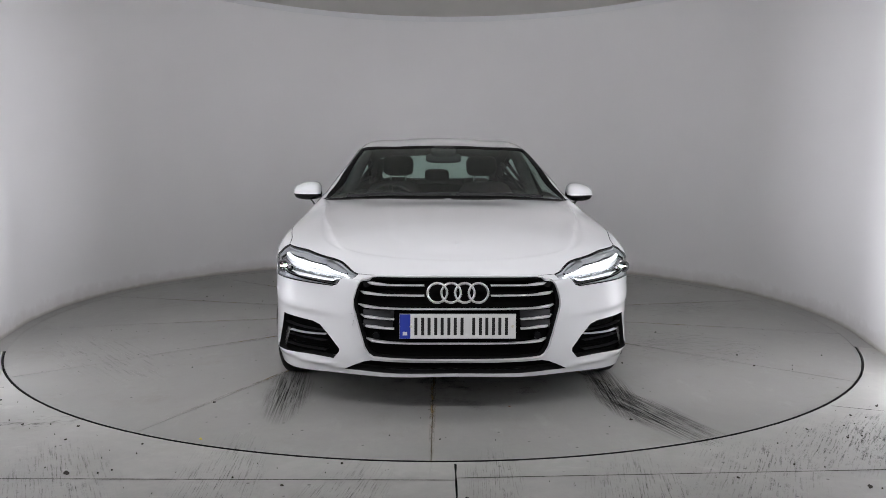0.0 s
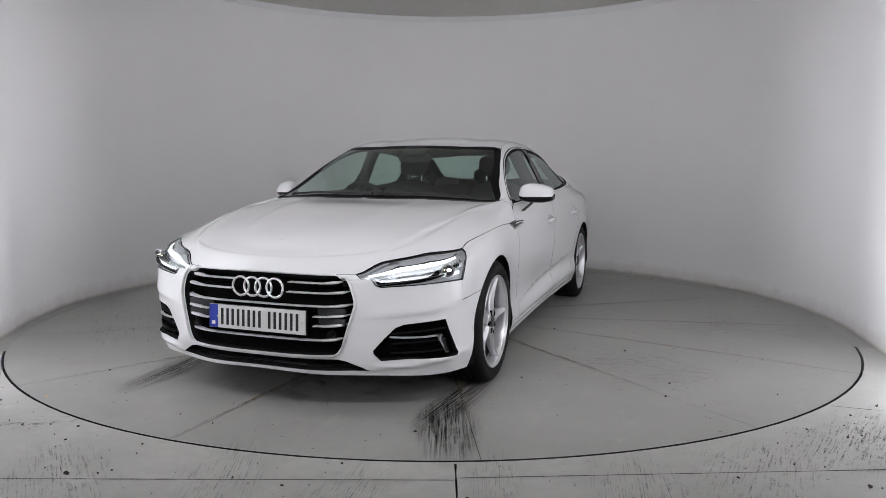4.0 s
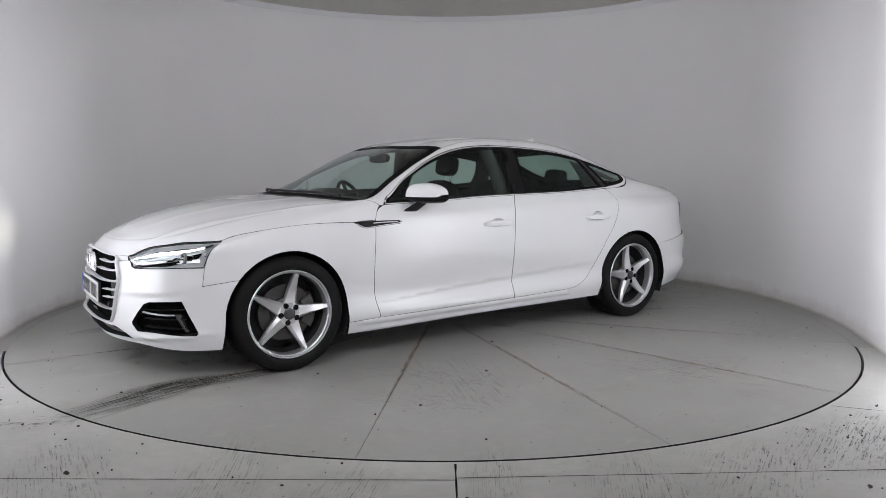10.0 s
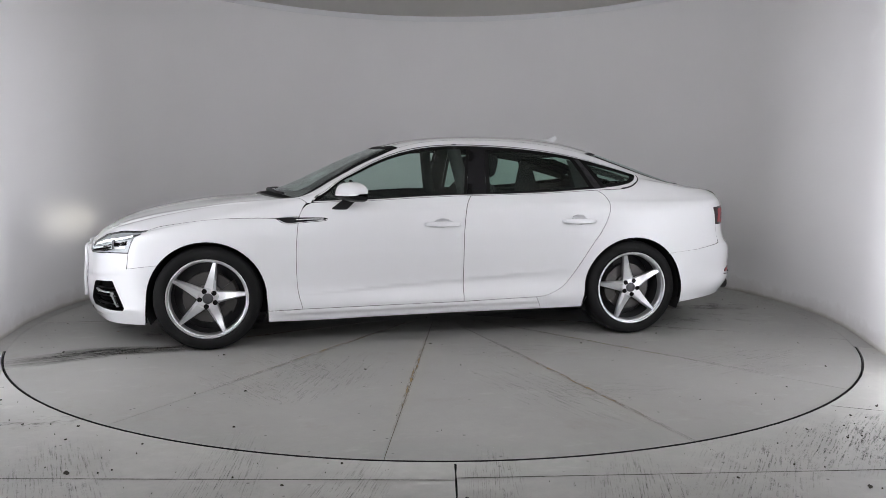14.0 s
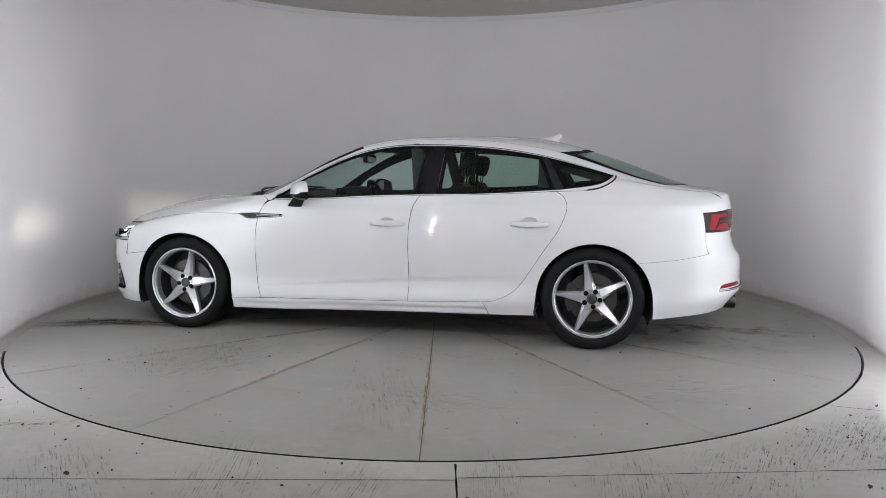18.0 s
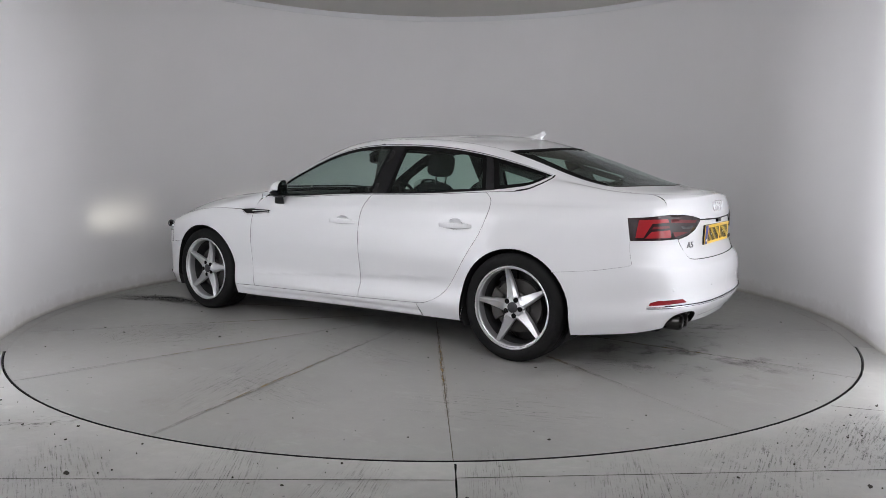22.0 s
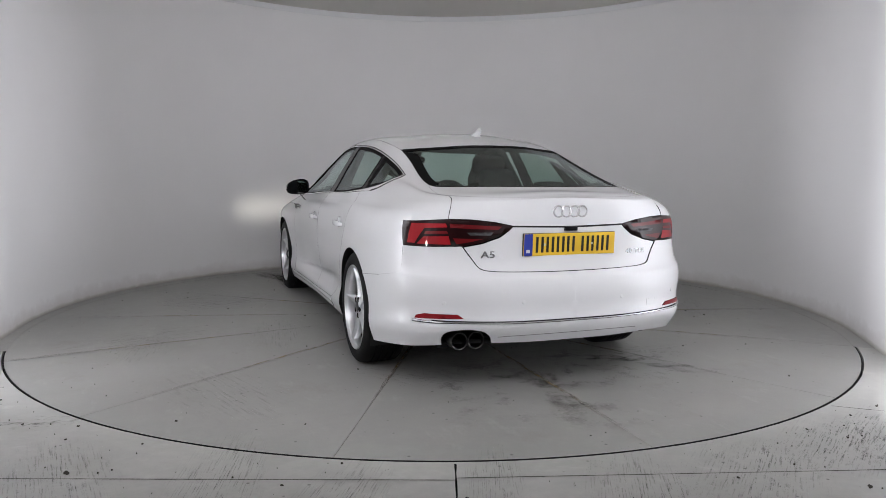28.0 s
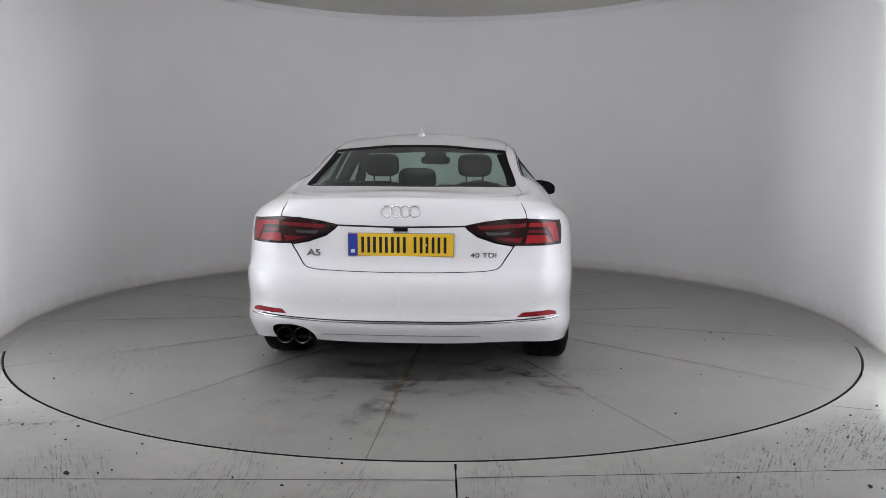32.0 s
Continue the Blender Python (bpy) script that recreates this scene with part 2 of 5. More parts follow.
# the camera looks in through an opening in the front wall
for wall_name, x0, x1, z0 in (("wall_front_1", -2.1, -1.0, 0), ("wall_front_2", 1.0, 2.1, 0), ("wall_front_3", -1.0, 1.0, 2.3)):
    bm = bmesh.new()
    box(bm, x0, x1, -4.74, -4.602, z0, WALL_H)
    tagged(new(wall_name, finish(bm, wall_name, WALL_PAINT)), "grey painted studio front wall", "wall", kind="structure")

# ---- turntable: fourteen concrete segments in a steel rim ----
turntable = tagged(new("turntable"), "round grey concrete turntable with dirty radial joints", "turntable")


def segment_mesh(a0, a1):
    verts, faces = [], []
    n = 14
    g = .0020
    for i in range(n + 1):
        a = a0 + (a1 - a0) * i / n
        for r in (.30, TABLE_R - .007):
            k = g / r * (1 if i == 0 else -1 if i == n else 0)
            verts += [(r * math.cos(a + k), r * math.sin(a + k), 0), (r * math.cos(a + k), r * math.sin(a + k), -.06)]
        if i:
            b = 4 * i - 4
            faces += [(b, b + 2, b + 6, b + 4), (b + 2, b + 3, b + 7, b + 6), (b, b + 4, b + 5, b + 1)]
    faces += [(0, 1, 3, 2), (4 * n, 4 * n + 2, 4 * n + 3, 4 * n + 1)]
    return grid_mesh("segment", verts, faces, TABLE_CONCRETE)


STEP = 2 * math.pi / 14
for i in range(14):
    a = radians(204) + STEP * i
    part("segment", segment_mesh(a, a + STEP), None, turntable)
part("joint_fill", ring_mesh("joint_fill", .01, TABLE_R - .01, -.05, -.004, JOINT), None, turntable, "brown dirt in the joints")
# the rim is coloured black so that the gap's shade reads wider
part("rim", ring_mesh("rim", TABLE_R - .005, TABLE_R, -.08, .001, GAP_SHADE_EDGE), None, turntable, "worn steel edge with the gap's shade painted on")
part("hub_cover", ring_mesh("hub_cover", .001, .30, -.03, -.0005, TABLE_CONCRETE, 48), None, turntable)


# ---- joints, dirt and crumbs ----
def strip_on_floor(name, pts, width, mat, z=.0015, ragged=.35, seed=1):
    """A thin uneven line of dirt on the floor through pts."""
    rnd = random.Random(seed)
    verts, faces = [], []
    line = []
    for (x0, y0), (x1, y1) in zip(pts, pts[1:]):
        n = max(2, int(math.dist((x0, y0), (x1, y1)) / .04))
        line += [(x0 + (x1 - x0) * k / n, y0 + (y1 - y0) * k / n) for k in range(n)]
    line.append(pts[-1])
    for i, (x, y) in enumerate(line):
        a, b = line[max(i - 1, 0)], line[min(i + 1, len(line) - 1)]
        d = Vector((b[0] - a[0], b[1] - a[1])).normalized()
        w = width * (1 + ragged * rnd.uniform(-1, 1)) / 2
        verts += [(x - d.y * w, y + d.x * w, z), (x + d.y * w, y - d.x * w, z)]
        if i:
            faces.append((2 * i - 2, 2 * i - 1, 2 * i + 1, 2 * i))
    return grid_mesh(name, verts, faces, mat)


FLOOR_JOINT = material("floor joint dirt", (.07, .066, .056), .9)
for k, (pts, w) in enumerate((([(-7, -3.16), (-1.55, -3.126), (.112, -3.113)], .006), ([(.116, -3.095), (1.757, -2.993), (6, -2.73)], .006), ([(.110, -2.966), (.114, -4.6)], .007),
                              ([(1.95, -2.235), (2.9, -2.55)], .004), ([(-2.2, -2.02), (-2.75, -2.3)], .004))):
    tagged(new("floor_joint", strip_on_floor("floor_joint", pts, w, FLOOR_JOINT if k < 2 else GAP, seed=k)), "dark joint in the concrete floor", "floor", kind="structure")


def patch_mesh(name, mat):
    n = 12
    verts = [(-1 + 2 * i / n, -1 + 2 * j / n, 0) for j in range(n + 1) for i in range(n + 1)]
    return grid_mesh(name, verts, [(j * (n + 1) + i, j * (n + 1) + i + 1, (j + 1) * (n + 1) + i + 1, (j + 1) * (n + 1) + i) for j in range(n) for i in range(n)], mat)


def crumb_mesh(name, spots, size, seed):
    """Small flat flakes lying about."""
    rnd = random.Random(seed)
    bm = bmesh.new()
    for x, y in spots:
        r, a0, k = size * (.25 + 1.2 * rnd.random() ** 4), rnd.uniform(0, 6.3), rnd.uniform(.35, .9)
        ring = []
        for i in range(7):
            a = 2 * math.pi * i / 7
            q = r * rnd.uniform(.6, 1.1)
            px, py = q * math.cos(a), q * k * math.sin(a)
            ring.append((x + px * math.cos(a0) - py * math.sin(a0), y + px * math.sin(a0) + py * math.cos(a0)))
        lo = [bm.verts.new((p[0], p[1], .001)) for p in ring]
        hi = [bm.verts.new((x + (p[0] - x) * .7, y + (p[1] - y) * .7, .003 + rnd.uniform(0, .004))) for p in ring]
        bm.faces.new(hi)
        for i in range(7):
            bm.faces.new((lo[i], lo[(i + 1) % 7], hi[(i + 1) % 7], hi[i]))
    return finish(bm, name, LEAF)


def finish_leaf(r, mat):
    """A small curled leaf."""
    bm = bmesh.new()
    rim = [(r * math.cos(q) * (1 + .2 * math.sin(3 * q)), r * .45 * math.sin(q) * (1 + .15 * math.cos(5 * q))) for q in [2 * math.pi * k / 16 for k in range(16)]]
    lo = [bm.verts.new((x, y, .0004 + 6 * y * y)) for x, y in rim]
    hi = [bm.verts.new((x * .96, y * .96, .0016 + 6 * y * y)) for x, y in rim]
    bm.faces.new(lo[::-1])
    bm.faces.new(hi)
    for i in range(16):
        bm.faces.new((lo[i], lo[(i + 1) % 16], hi[(i + 1) % 16], hi[i]))
    return finish(bm, "leaf", mat, True)


# patches of dirt and dark blotches: (x, y, half length, half width, turn), in the turntable's own axes or the room's
MARKS = {m.name: patch_mesh("dirt", m) for m in (TYRE_MARK, DARK_BLOTCH, SCUFF, FAINT, RUST)}
# dark blotches lie below the car's nose, middle and tail
for k, (m, x, y, a, b, turn) in enumerate(((TYRE_MARK, 2.02, -.80, .52, .13, 4), (TYRE_MARK, 2.02, .86, .50, .12, -3), (DARK_BLOTCH, 1.75, .1, .7, .75, 10), (DARK_BLOTCH, -2.05, .15, .75, .8, 30), (DARK_BLOTCH, -1.75, -.6, .6, .4, 60),
                                           (TYRE_MARK, 2.4, .95, .45, .16, 20), (FAINT, 1.3, -2.0, .8, .35, 40), (FAINT, -.2, 2.1, .7, .3, 110), (FAINT, -1.6, 1.7, .6, .3, 200), (FAINT, .9, 1.6, .6, .35, 70), (DARK_BLOTCH, 0, 0, 1.3, .75, 0),
                                           *[(FAINT, (1.3 + .45 * (j % 3)) * math.cos(.9 * j), (1.3 + .45 * (j % 3)) * math.sin(.9 * j), .45 + .12 * (j % 2), .22, 57.3 * .9 * j + 70) for j in range(11)])):
    ob = part("ground_patch", MARKS[m.name], None, turntable, "dark worn patch")
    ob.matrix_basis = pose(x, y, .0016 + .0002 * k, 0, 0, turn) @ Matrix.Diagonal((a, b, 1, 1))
for i in range(14):
    a = radians(204) + STEP * i
    ob = part("ground_patch", MARKS[RUST.name], None, turntable, "brown dirt along a joint")
    r = (1.25, 1.7, 2.0, 1.5)[i % 4]
    ob.matrix_basis = pose(r * math.cos(a), r * math.sin(a), .0062 + .0002 * (i % 5), 0, 0, math.degrees(a)) @ Matrix.Diagonal((1.15, .017, 1, 1))
rnd = random.Random(5)
spots = []
while len(spots) < 110:
    x, y = rnd.uniform(-2.8, 2.8), rnd.uniform(-2.8, 2.8)
    if x * x + y * y < 7.6:
        spots.append((x, y))
tagged(part("crumbs", crumb_mesh("crumbs", spots, .008, 3), None, turntable, "scattered dirt crumbs"), kind="stuff")
for k, (m, x, y, a, b, turn) in enumerate(((SCUFF, 1.25, -3.02, .42, .28, 62), (SCUFF, .75, -3.25, .5, .22, 80), (SCUFF, 1.75, -2.75, .4, .3, 55), (SCUFF, -.75, -3.2, .6, .2, 95), (SCUFF, -1.35, -3.15, .5, .25, 120), (DARK_BLOTCH, -1.75, -2.55, .25, .12, 20),
                                           (SCUFF, .25, -3.15, .4, .14, 88), (SCUFF, -.3, -3.35, .5, .2, 80), (SCUFF, 2.1, -2.6, .5, .3, 50))):
    tagged(new("dirt", MARKS[m.name]), "dark scuff marks on the concrete floor", "dirt", kind="structure").matrix_world = pose(x, y, .002 + .0004 * k, 0, 0, turn) @ Matrix.Diagonal((a, b, 1, 1))
for name, label, mat, x, y, r, t0 in (("leaf", "small yellow leaf", material("yellow leaf", (.55, .45, .06), .7), 2.690, -1.050, .013, turntable), ("leaf", "small brown leaf", material("brown leaf", (.25, .09, .03), .8), 2.29, .30, .008, turntable)):
    tagged(part(name, finish_leaf(r, mat), None, t0, label)).matrix_basis = pose(x, y, .002, 0, 0, 25)
for x, y, r in ((-1.338, -3.073, .021), (1.608, -3.145, .018), (1.797, -2.657, .012), (-1.794, -2.565, .012)):
    tagged(new("dry_leaf", finish_leaf(r, LEAF)), "small dark dry leaf lying on the concrete floor", "leaf").matrix_world = pose(x, y, .001, 0, 0, 40 * x)
spots = []
while len(spots) < 220:
    x, y = rnd.uniform(-2.4, 2.4), rnd.uniform(-3.6, -1.6)
    if x * x + y * y > 8.9:
        spots.append((x, y))
tagged(new("crumbs", crumb_mesh("crumbs", spots, .006, 8)), "scattered dirt crumbs on the floor", "dirt", kind="stuff")
# ---- the car's skin: rows of section curves from the sill up to the roof's middle ----
# stations run from the nose's middle along the left flank to the tail's middle
SX = [2.275, 2.255, 2.165, 2.01, 1.77, 1.41, 1.10, .82, .45, .10, -.30, -.75, -1.10, -1.41, -1.70, -1.95, -2.17, -2.31, -2.375, -2.39]
SY = [0, .32, .615, .800, .900, .930, .910, .898, .896, .898, .90, .906, .915, .922, .912, .878, .79, .60, .31, 0]
NOSE = [2.245, 2.265, 2.278, 2.275, 2.262, 2.24, 2.215]
TAIL = [-2.35, -2.395, -2.405, -2.385, -2.335, -2.335, -2.315]
# per row: how far in from SY (nose, front arch, doors, rear arch, tail)
INSET = [(.05, .02, .035, .02, .04), (.02, .0, .0, .0, .01), (.0, .004, .032, .004, .0), (0, 0, .004, 0, 0),
         (.0, .010, .004, .004, .02), (.01, .038, .022, .022, .035), (.03, .095, .08, .10, .075)]
ROWZ = [(.195, .170, .165, .205, .278), (.24, .24, .245, .28, .345), (.355, .41, .385, .42, .43), (.49, .60, .61, .60, .565),
        (.575, .725, .75, .74, .70), (.625, .80, .845, .855, .86), (.662, .865, .945, .962, .968)]


def spline(xs, ys, x):
    """A C1 curve through the knots, its slopes limited so that it does not overshoot."""
    xs, ys = np.asarray(xs, float), np.asarray(ys, float)
    h, d = np.diff(xs), np.diff(ys) / np.diff(xs)
    m = np.zeros(len(xs))
    m[0], m[-1] = d[0], d[-1]
    same = d[:-1] * d[1:] > 0
    w1, w2 = 2 * h[1:] + h[:-1], h[1:] + 2 * h[:-1]
    safe = np.where(same, d[:-1], 1.0), np.where(same, d[1:], 1.0)
    m[1:-1] = np.where(same, (w1 + w2) / (w1 / safe[0] + w2 / safe[1]), 0)
    i = np.clip(np.searchsorted(xs, x, side="right") - 1, 0, len(h) - 1)
    s = (np.asarray(x, float) - xs[i]) / h[i]
    return ((1 + 2 * s) * (1 - s) ** 2 * ys[i] + s * (1 - s) ** 2 * h[i] * m[i]
            + s * s * (3 - 2 * s) * ys[i + 1] + s * s * (s - 1) * h[i] * m[i + 1])


def bends(xs, ys, even):
    """Second derivatives of the C2 curve through the knots; even: mirrored (slope 0) at both ends, else turned about (odd)."""
    xs, ys = np.asarray(xs, float), np.asarray(ys, float)
    n = len(xs)
    h = np.diff(xs)
    a, b = np.zeros((n, n)), np.zeros(n)
    for i in range(1, n - 1):
        a[i, i - 1:i + 2] = h[i - 1], 2 * (h[i - 1] + h[i]), h[i]
        b[i] = 6 * ((ys[i + 1] - ys[i]) / h[i] - (ys[i] - ys[i - 1]) / h[i - 1])
    if even:
        a[0, :2], b[0] = (2 * h[0], h[0]), 6 * (ys[1] - ys[0]) / h[0]
        a[-1, -2:], b[-1] = (h[-1], 2 * h[-1]), -6 * (ys[-1] - ys[-2]) / h[-1]
    else:
        a[0, 0] = a[-1, -1] = 1
    return np.linalg.solve(a, b)


def along(x, *pairs):
    """A profile over x from (x, value) pairs, x falling from nose to tail."""
    return spline([p[0] for p in reversed(pairs)], [p[1] for p in reversed(pairs)], x)


# knots along the flank in metres of way, and up the section
UK = np.concatenate([[0], np.cumsum(np.hypot(np.diff(SX), np.diff(SY)))])
SX[2], SY[2] = 2.136, .607        # the bumper's corner falls back beside the grille
VK = np.array([0, .08, .25, .43, .57, .68, .80, .87, 1.06, 1.24, 1.55, 1.86])
ULEN, VLEN = UK[-1], VK[-1]


def make_rows():
    """The twelve rows at the twenty stations."""
    st = np.arange(20)
    rows = []
    for r in range(7):
        inset = np.interp(st, [0, 5, 9, 13, 19], INSET[r])
        z = np.interp(st, [0, 4.5, 8.5, 13, 18.5], ROWZ[r])
        if r in (0, 1):
            z = np.interp(st, [0, 3.6, 7, 12, 14, 17], [ROWZ[r][0], ROWZ[r][1], ROWZ[r][2], ROWZ[r][3], ROWZ[r][3], ROWZ[r][4]])
        if r == 6:
            z = np.interp(st, [0, 1, 2, 3, 4, 5, 6, 7, 9, 12, 15, 17, 19], [.662, .662, .666, .69, .752, .828, .882, .922, .945, .965, .955, .965, .985])
            inset = np.interp(st, [0, 2, 4, 5, 7, 9, 12, 14, 16, 19], [0, .035, .078, .085, .074, .075, .085, .115, .10, .06])
        if r == 5:
            z = np.interp(st, [0, 1, 2, 3, 4, 5, 7, 9, 13, 16, 19], [.628, .63, .636, .665, .735, .79, .825, .845, .865, .868, .868])
        x = np.array(SX)
        x = np.where(st < 4, 1.77 + (x - 1.77) * (NOSE[r] - 1.77) / (SX[0] - 1.77), x)
        x = np.where(st > 14, -1.70 + (x + 1.70) * (TAIL[r] + 1.70) / (SX[19] + 1.70), x)
        y = np.maximum(np.array(SY) - inset * np.minimum(1, np.array(SY) / .5), 0)
        rows.append(np.stack([x, y, z], 1))
    x6, y6, z6 = rows[6].T
    # the top's middle line lies behind the nose's lip and before the tail's
    xc = np.concatenate([[2.07, 2.04, 1.97, 1.87, 1.73], x6[5:15], [-1.93, -2.09, -2.19, -2.235, -2.25]])

    def back(w):
        return x6 + (xc - x6) * w

    zc = along(xc, (2.215, .662), (2.16, .725), (2.08, .782), (1.9, .85), (1.7, .895), (1.4, .938), (1.15, .962), (1.0, .98), (.82, 1.075), (.6, 1.178),
               (.3, 1.302), (.1, 1.345), (-.15, 1.378), (-.5, 1.388), (-.9, 1.378), (-1.2, 1.333), (-1.5, 1.242), (-1.8, 1.138), (-2.08, 1.037), (-2.2, 1.022), (-2.315, .985))
    share = along(x6, (2.215, .70), (2.0, .68), (1.77, .68), (1.41, .71), (1.1, .755), (.82, .89), (.45, .785), (.1, .715), (-.3, .71), (-.75, .70), (-1.1, .68), (-1.41, .665), (-1.7, .71), (-1.95, .72), (-2.17, .70), (-2.315, .70))
    rail_y = y6 * share
    rail_z = along(x6, (2.215, .662), (2.0, .772), (1.77, .845), (1.41, .905), (1.1, .94), (.82, .968), (.45, 1.165), (.1, 1.292), (-.3, 1.323), (-.75, 1.311), (-1.1, 1.262), (-1.41, 1.181), (-1.7, 1.085), (-1.95, 1.03), (-2.17, 1.005), (-2.315, .985))
    ends = (st < 5) | (st > 15)
    rail_z = np.where(ends, z6 + (zc - z6) * np.interp(st, [0, 2, 4, 16, 19], [.66, .66, .64, .72, .72]), rail_z)
    root = along(x6, (2.215, .35), (1.41, .35), (.9, .3), (.45, .11), (-.75, .11), (-1.3, .17), (-1.7, .3), (-2.315, .35))
    rise = along(x6, (2.215, .42), (1.41, .52), (.82, .5), (.45, .12), (-.75, .10), (-1.3, .22), (-1.7, .5), (-2.315, .55))
    y7, z7 = y6 + (rail_y - y6) * root, z6 + (rail_z - z6) * rise
    half = along(x6, (2.215, .5), (.9, .5), (.45, .47), (-.2, .53), (-1.5, .56), (-2.315, .5))
    y8, z8 = y7 + (rail_y - y7) * half, z7 + (rail_z - z7) * (half + .06)
    y10 = rail_y * .5
    crown = along(x6, (2.215, .7), (1.41, .78), (1.0, .76), (.5, .78), (0, .77), (-.9, .765), (-1.5, .76), (-2.315, .72))
    z10 = rail_z + (zc - rail_z) * crown
    for w, y, z in ((.18, y7, z7), (.38, y8, z8), (.60, rail_y, rail_z), (.86, y10, z10), (1, y6 * 0, zc)):
        rows.append(np.stack([back(w), y, z], 1))
    return np.array(rows)


ROWS = make_rows()
BENDS = np.array([[bends(UK, ROWS[r, :, k], k != 1) for k in range(3)] for r in range(12)])     # row, axis, station


def stations(u):
    """All twelve rows at u: an array of row, point, axis."""
    i = np.clip(np.searchsorted(UK, u, side="right") - 1, 0, len(UK) - 2)
    h = (UK[i + 1] - UK[i])[None, :, None]
    p, q = (UK[i + 1] - u)[None, :, None], (u - UK[i])[None, :, None]
    k0, k1 = BENDS[:, :, i].transpose(0, 2, 1), BENDS[:, :, i + 1].transpose(0, 2, 1)
    y0, y1 = ROWS[:, i], ROWS[:, i + 1]
    return (k0 * p ** 3 + k1 * q ** 3) / (6 * h) + (y0 / h - k0 * h / 6) * p + (y1 / h - k1 * h / 6) * q


def skin(u, v, off=0.0):
    """Points of the left half of the skin at u (nose to tail) and v (sill to roof), moved off metres outwards; and their normals."""
    u, v = np.atleast_1d(np.asarray(u, float)), np.atleast_1d(np.asarray(v, float))

    def at(u, v):
        cols = stations(u)
        i = np.clip(np.searchsorted(VK, v, side="right") - 1, 0, 10)
        h = np.diff(VK)
        d = np.diff(cols, axis=0) / h[:, None, None]
        m = np.empty_like(cols)
        m[1:-1] = (d[:-1] * h[1:, None, None] + d[1:] * h[:-1, None, None]) / (h[1:] + h[:-1])[:, None, None]
        m[0], m[-1] = d[0], d[-1]
        m[-1, :, 2] = 0
        n = np.arange(len(u))
        s, hh = ((v - VK[i]) / h[i])[:, None], h[i][:, None]
        out = ((1 + 2 * s) * (1 - s) ** 2 * cols[i, n] + s * (1 - s) ** 2 * hh * m[i, n]
               + s * s * (3 - 2 * s) * cols[i + 1, n] + s * s * (s - 1) * hh * m[i + 1, n])
        return out

    p = at(u, v)
    e = .004
    uu, vv = np.clip(u, 2 * e, ULEN - 2 * e), np.clip(v, e, VLEN - e)
    nrm = np.cross(at(uu + e, vv) - at(uu - e, vv), at(uu, vv + e) - at(uu, vv - e))
    nrm /= np.maximum(np.linalg.norm(nrm, axis=1), 1e-9)[:, None]
    return p + nrm * off, nrm
# ---- car: panels cut from the skin ----
from mathutils.geometry import delaunay_2d_cdt

car = tagged(new("car"), "white five-door coupe with silver five-spoke wheels on the turntable", "car")


def car_part(name, me, mat=None, label="", parent=None, at=CAR_AT, smooth=True, bevel=0.0):
    """A part of the car; first-level parts carry the car's place on the turntable."""
    ob = part(name, me, mat, parent or car, label, smooth, bevel)
    if parent is None:
        ob.location = at
    return ob


_U = np.linspace(1.0, 4.85, 800)
_X = stations(_U)[3, :, 0]


def uv(x, z, top=VLEN):
    """The skin's coordinates of a place on the flank, from its x and z."""
    u = float(np.interp(-x, -_X, _U))
    vs = np.linspace(0, 1.24, 249)
    zs = skin(np.full(249, u), vs)[0][:, 2]
    return u, float(np.interp(z, zs, vs))


def curve(pts, n=6):
    """Points on a smooth line through pts."""
    p = np.array(pts, float)
    q = np.concatenate([[2 * p[0] - p[1]], p, [2 * p[-1] - p[-2]]])
    out = []
    for i in range(1, len(p)):
        for k in range(n):
            s = k / n
            out.append(tuple(.5 * (2 * q[i] + (q[i + 1] - q[i - 1]) * s + (2 * q[i - 1] - 5 * q[i] + 4 * q[i + 1] - q[i + 2]) * s * s
                                   + (3 * q[i] - q[i - 1] - 3 * q[i + 1] + q[i + 2]) * s ** 3)))
    return out + [tuple(p[-1])]


def dense(poly, step=.025):
    out = []
    for a, b in zip(poly, poly[1:] + poly[:1]):
        n = max(1, int(math.dist(a, b) / step))
        out += [(a[0] + (b[0] - a[0]) * k / n, a[1] + (b[1] - a[1]) * k / n) for k in range(n)]
    return [p for i, p in enumerate(out) if math.dist(p, out[i - 1]) > 1e-5]


def area2(poly):
    return sum(a[0] * b[1] - b[0] * a[1] for a, b in zip(poly, poly[1:] + poly[:1]))


def on_middle(p):
    return p[0] < 1e-4 or p[0] > ULEN - 1e-4 or p[1] > VLEN - 1e-4


def inset(poly, d):
    """The polygon drawn in by d, but for its points on the car's middle."""
    poly = poly if area2(poly) > 0 else poly[::-1]
    out = []
    for i, p in enumerate(poly):
        a, b = np.array(poly[i - 1]), np.array(poly[(i + 1) % len(poly)])
        e, f = np.array(p) - a, b - np.array(p)
        n1, n2 = np.array((-e[1], e[0])) / max(np.hypot(*e), 1e-9), np.array((-f[1], f[0])) / max(np.hypot(*f), 1e-9)
        m = n1 + n2
        m = m / max(np.hypot(*m), .5)
        k = (d(p) if callable(d) else d) / max(.4, float(m @ n1))
        q = np.array(p) + m * k
        if on_middle(p):
            q = np.array(p) + (np.array((0, m[1] * k)) if (p[0] < 1e-4 or p[0] > ULEN - 1e-4) else np.array((m[0] * k, 0)))
            if p[1] > VLEN - 1e-4 and (p[0] < 1e-4 or p[0] > ULEN - 1e-4):
                q = np.array(p)
        out.append((float(q[0]), float(q[1])))
    return out


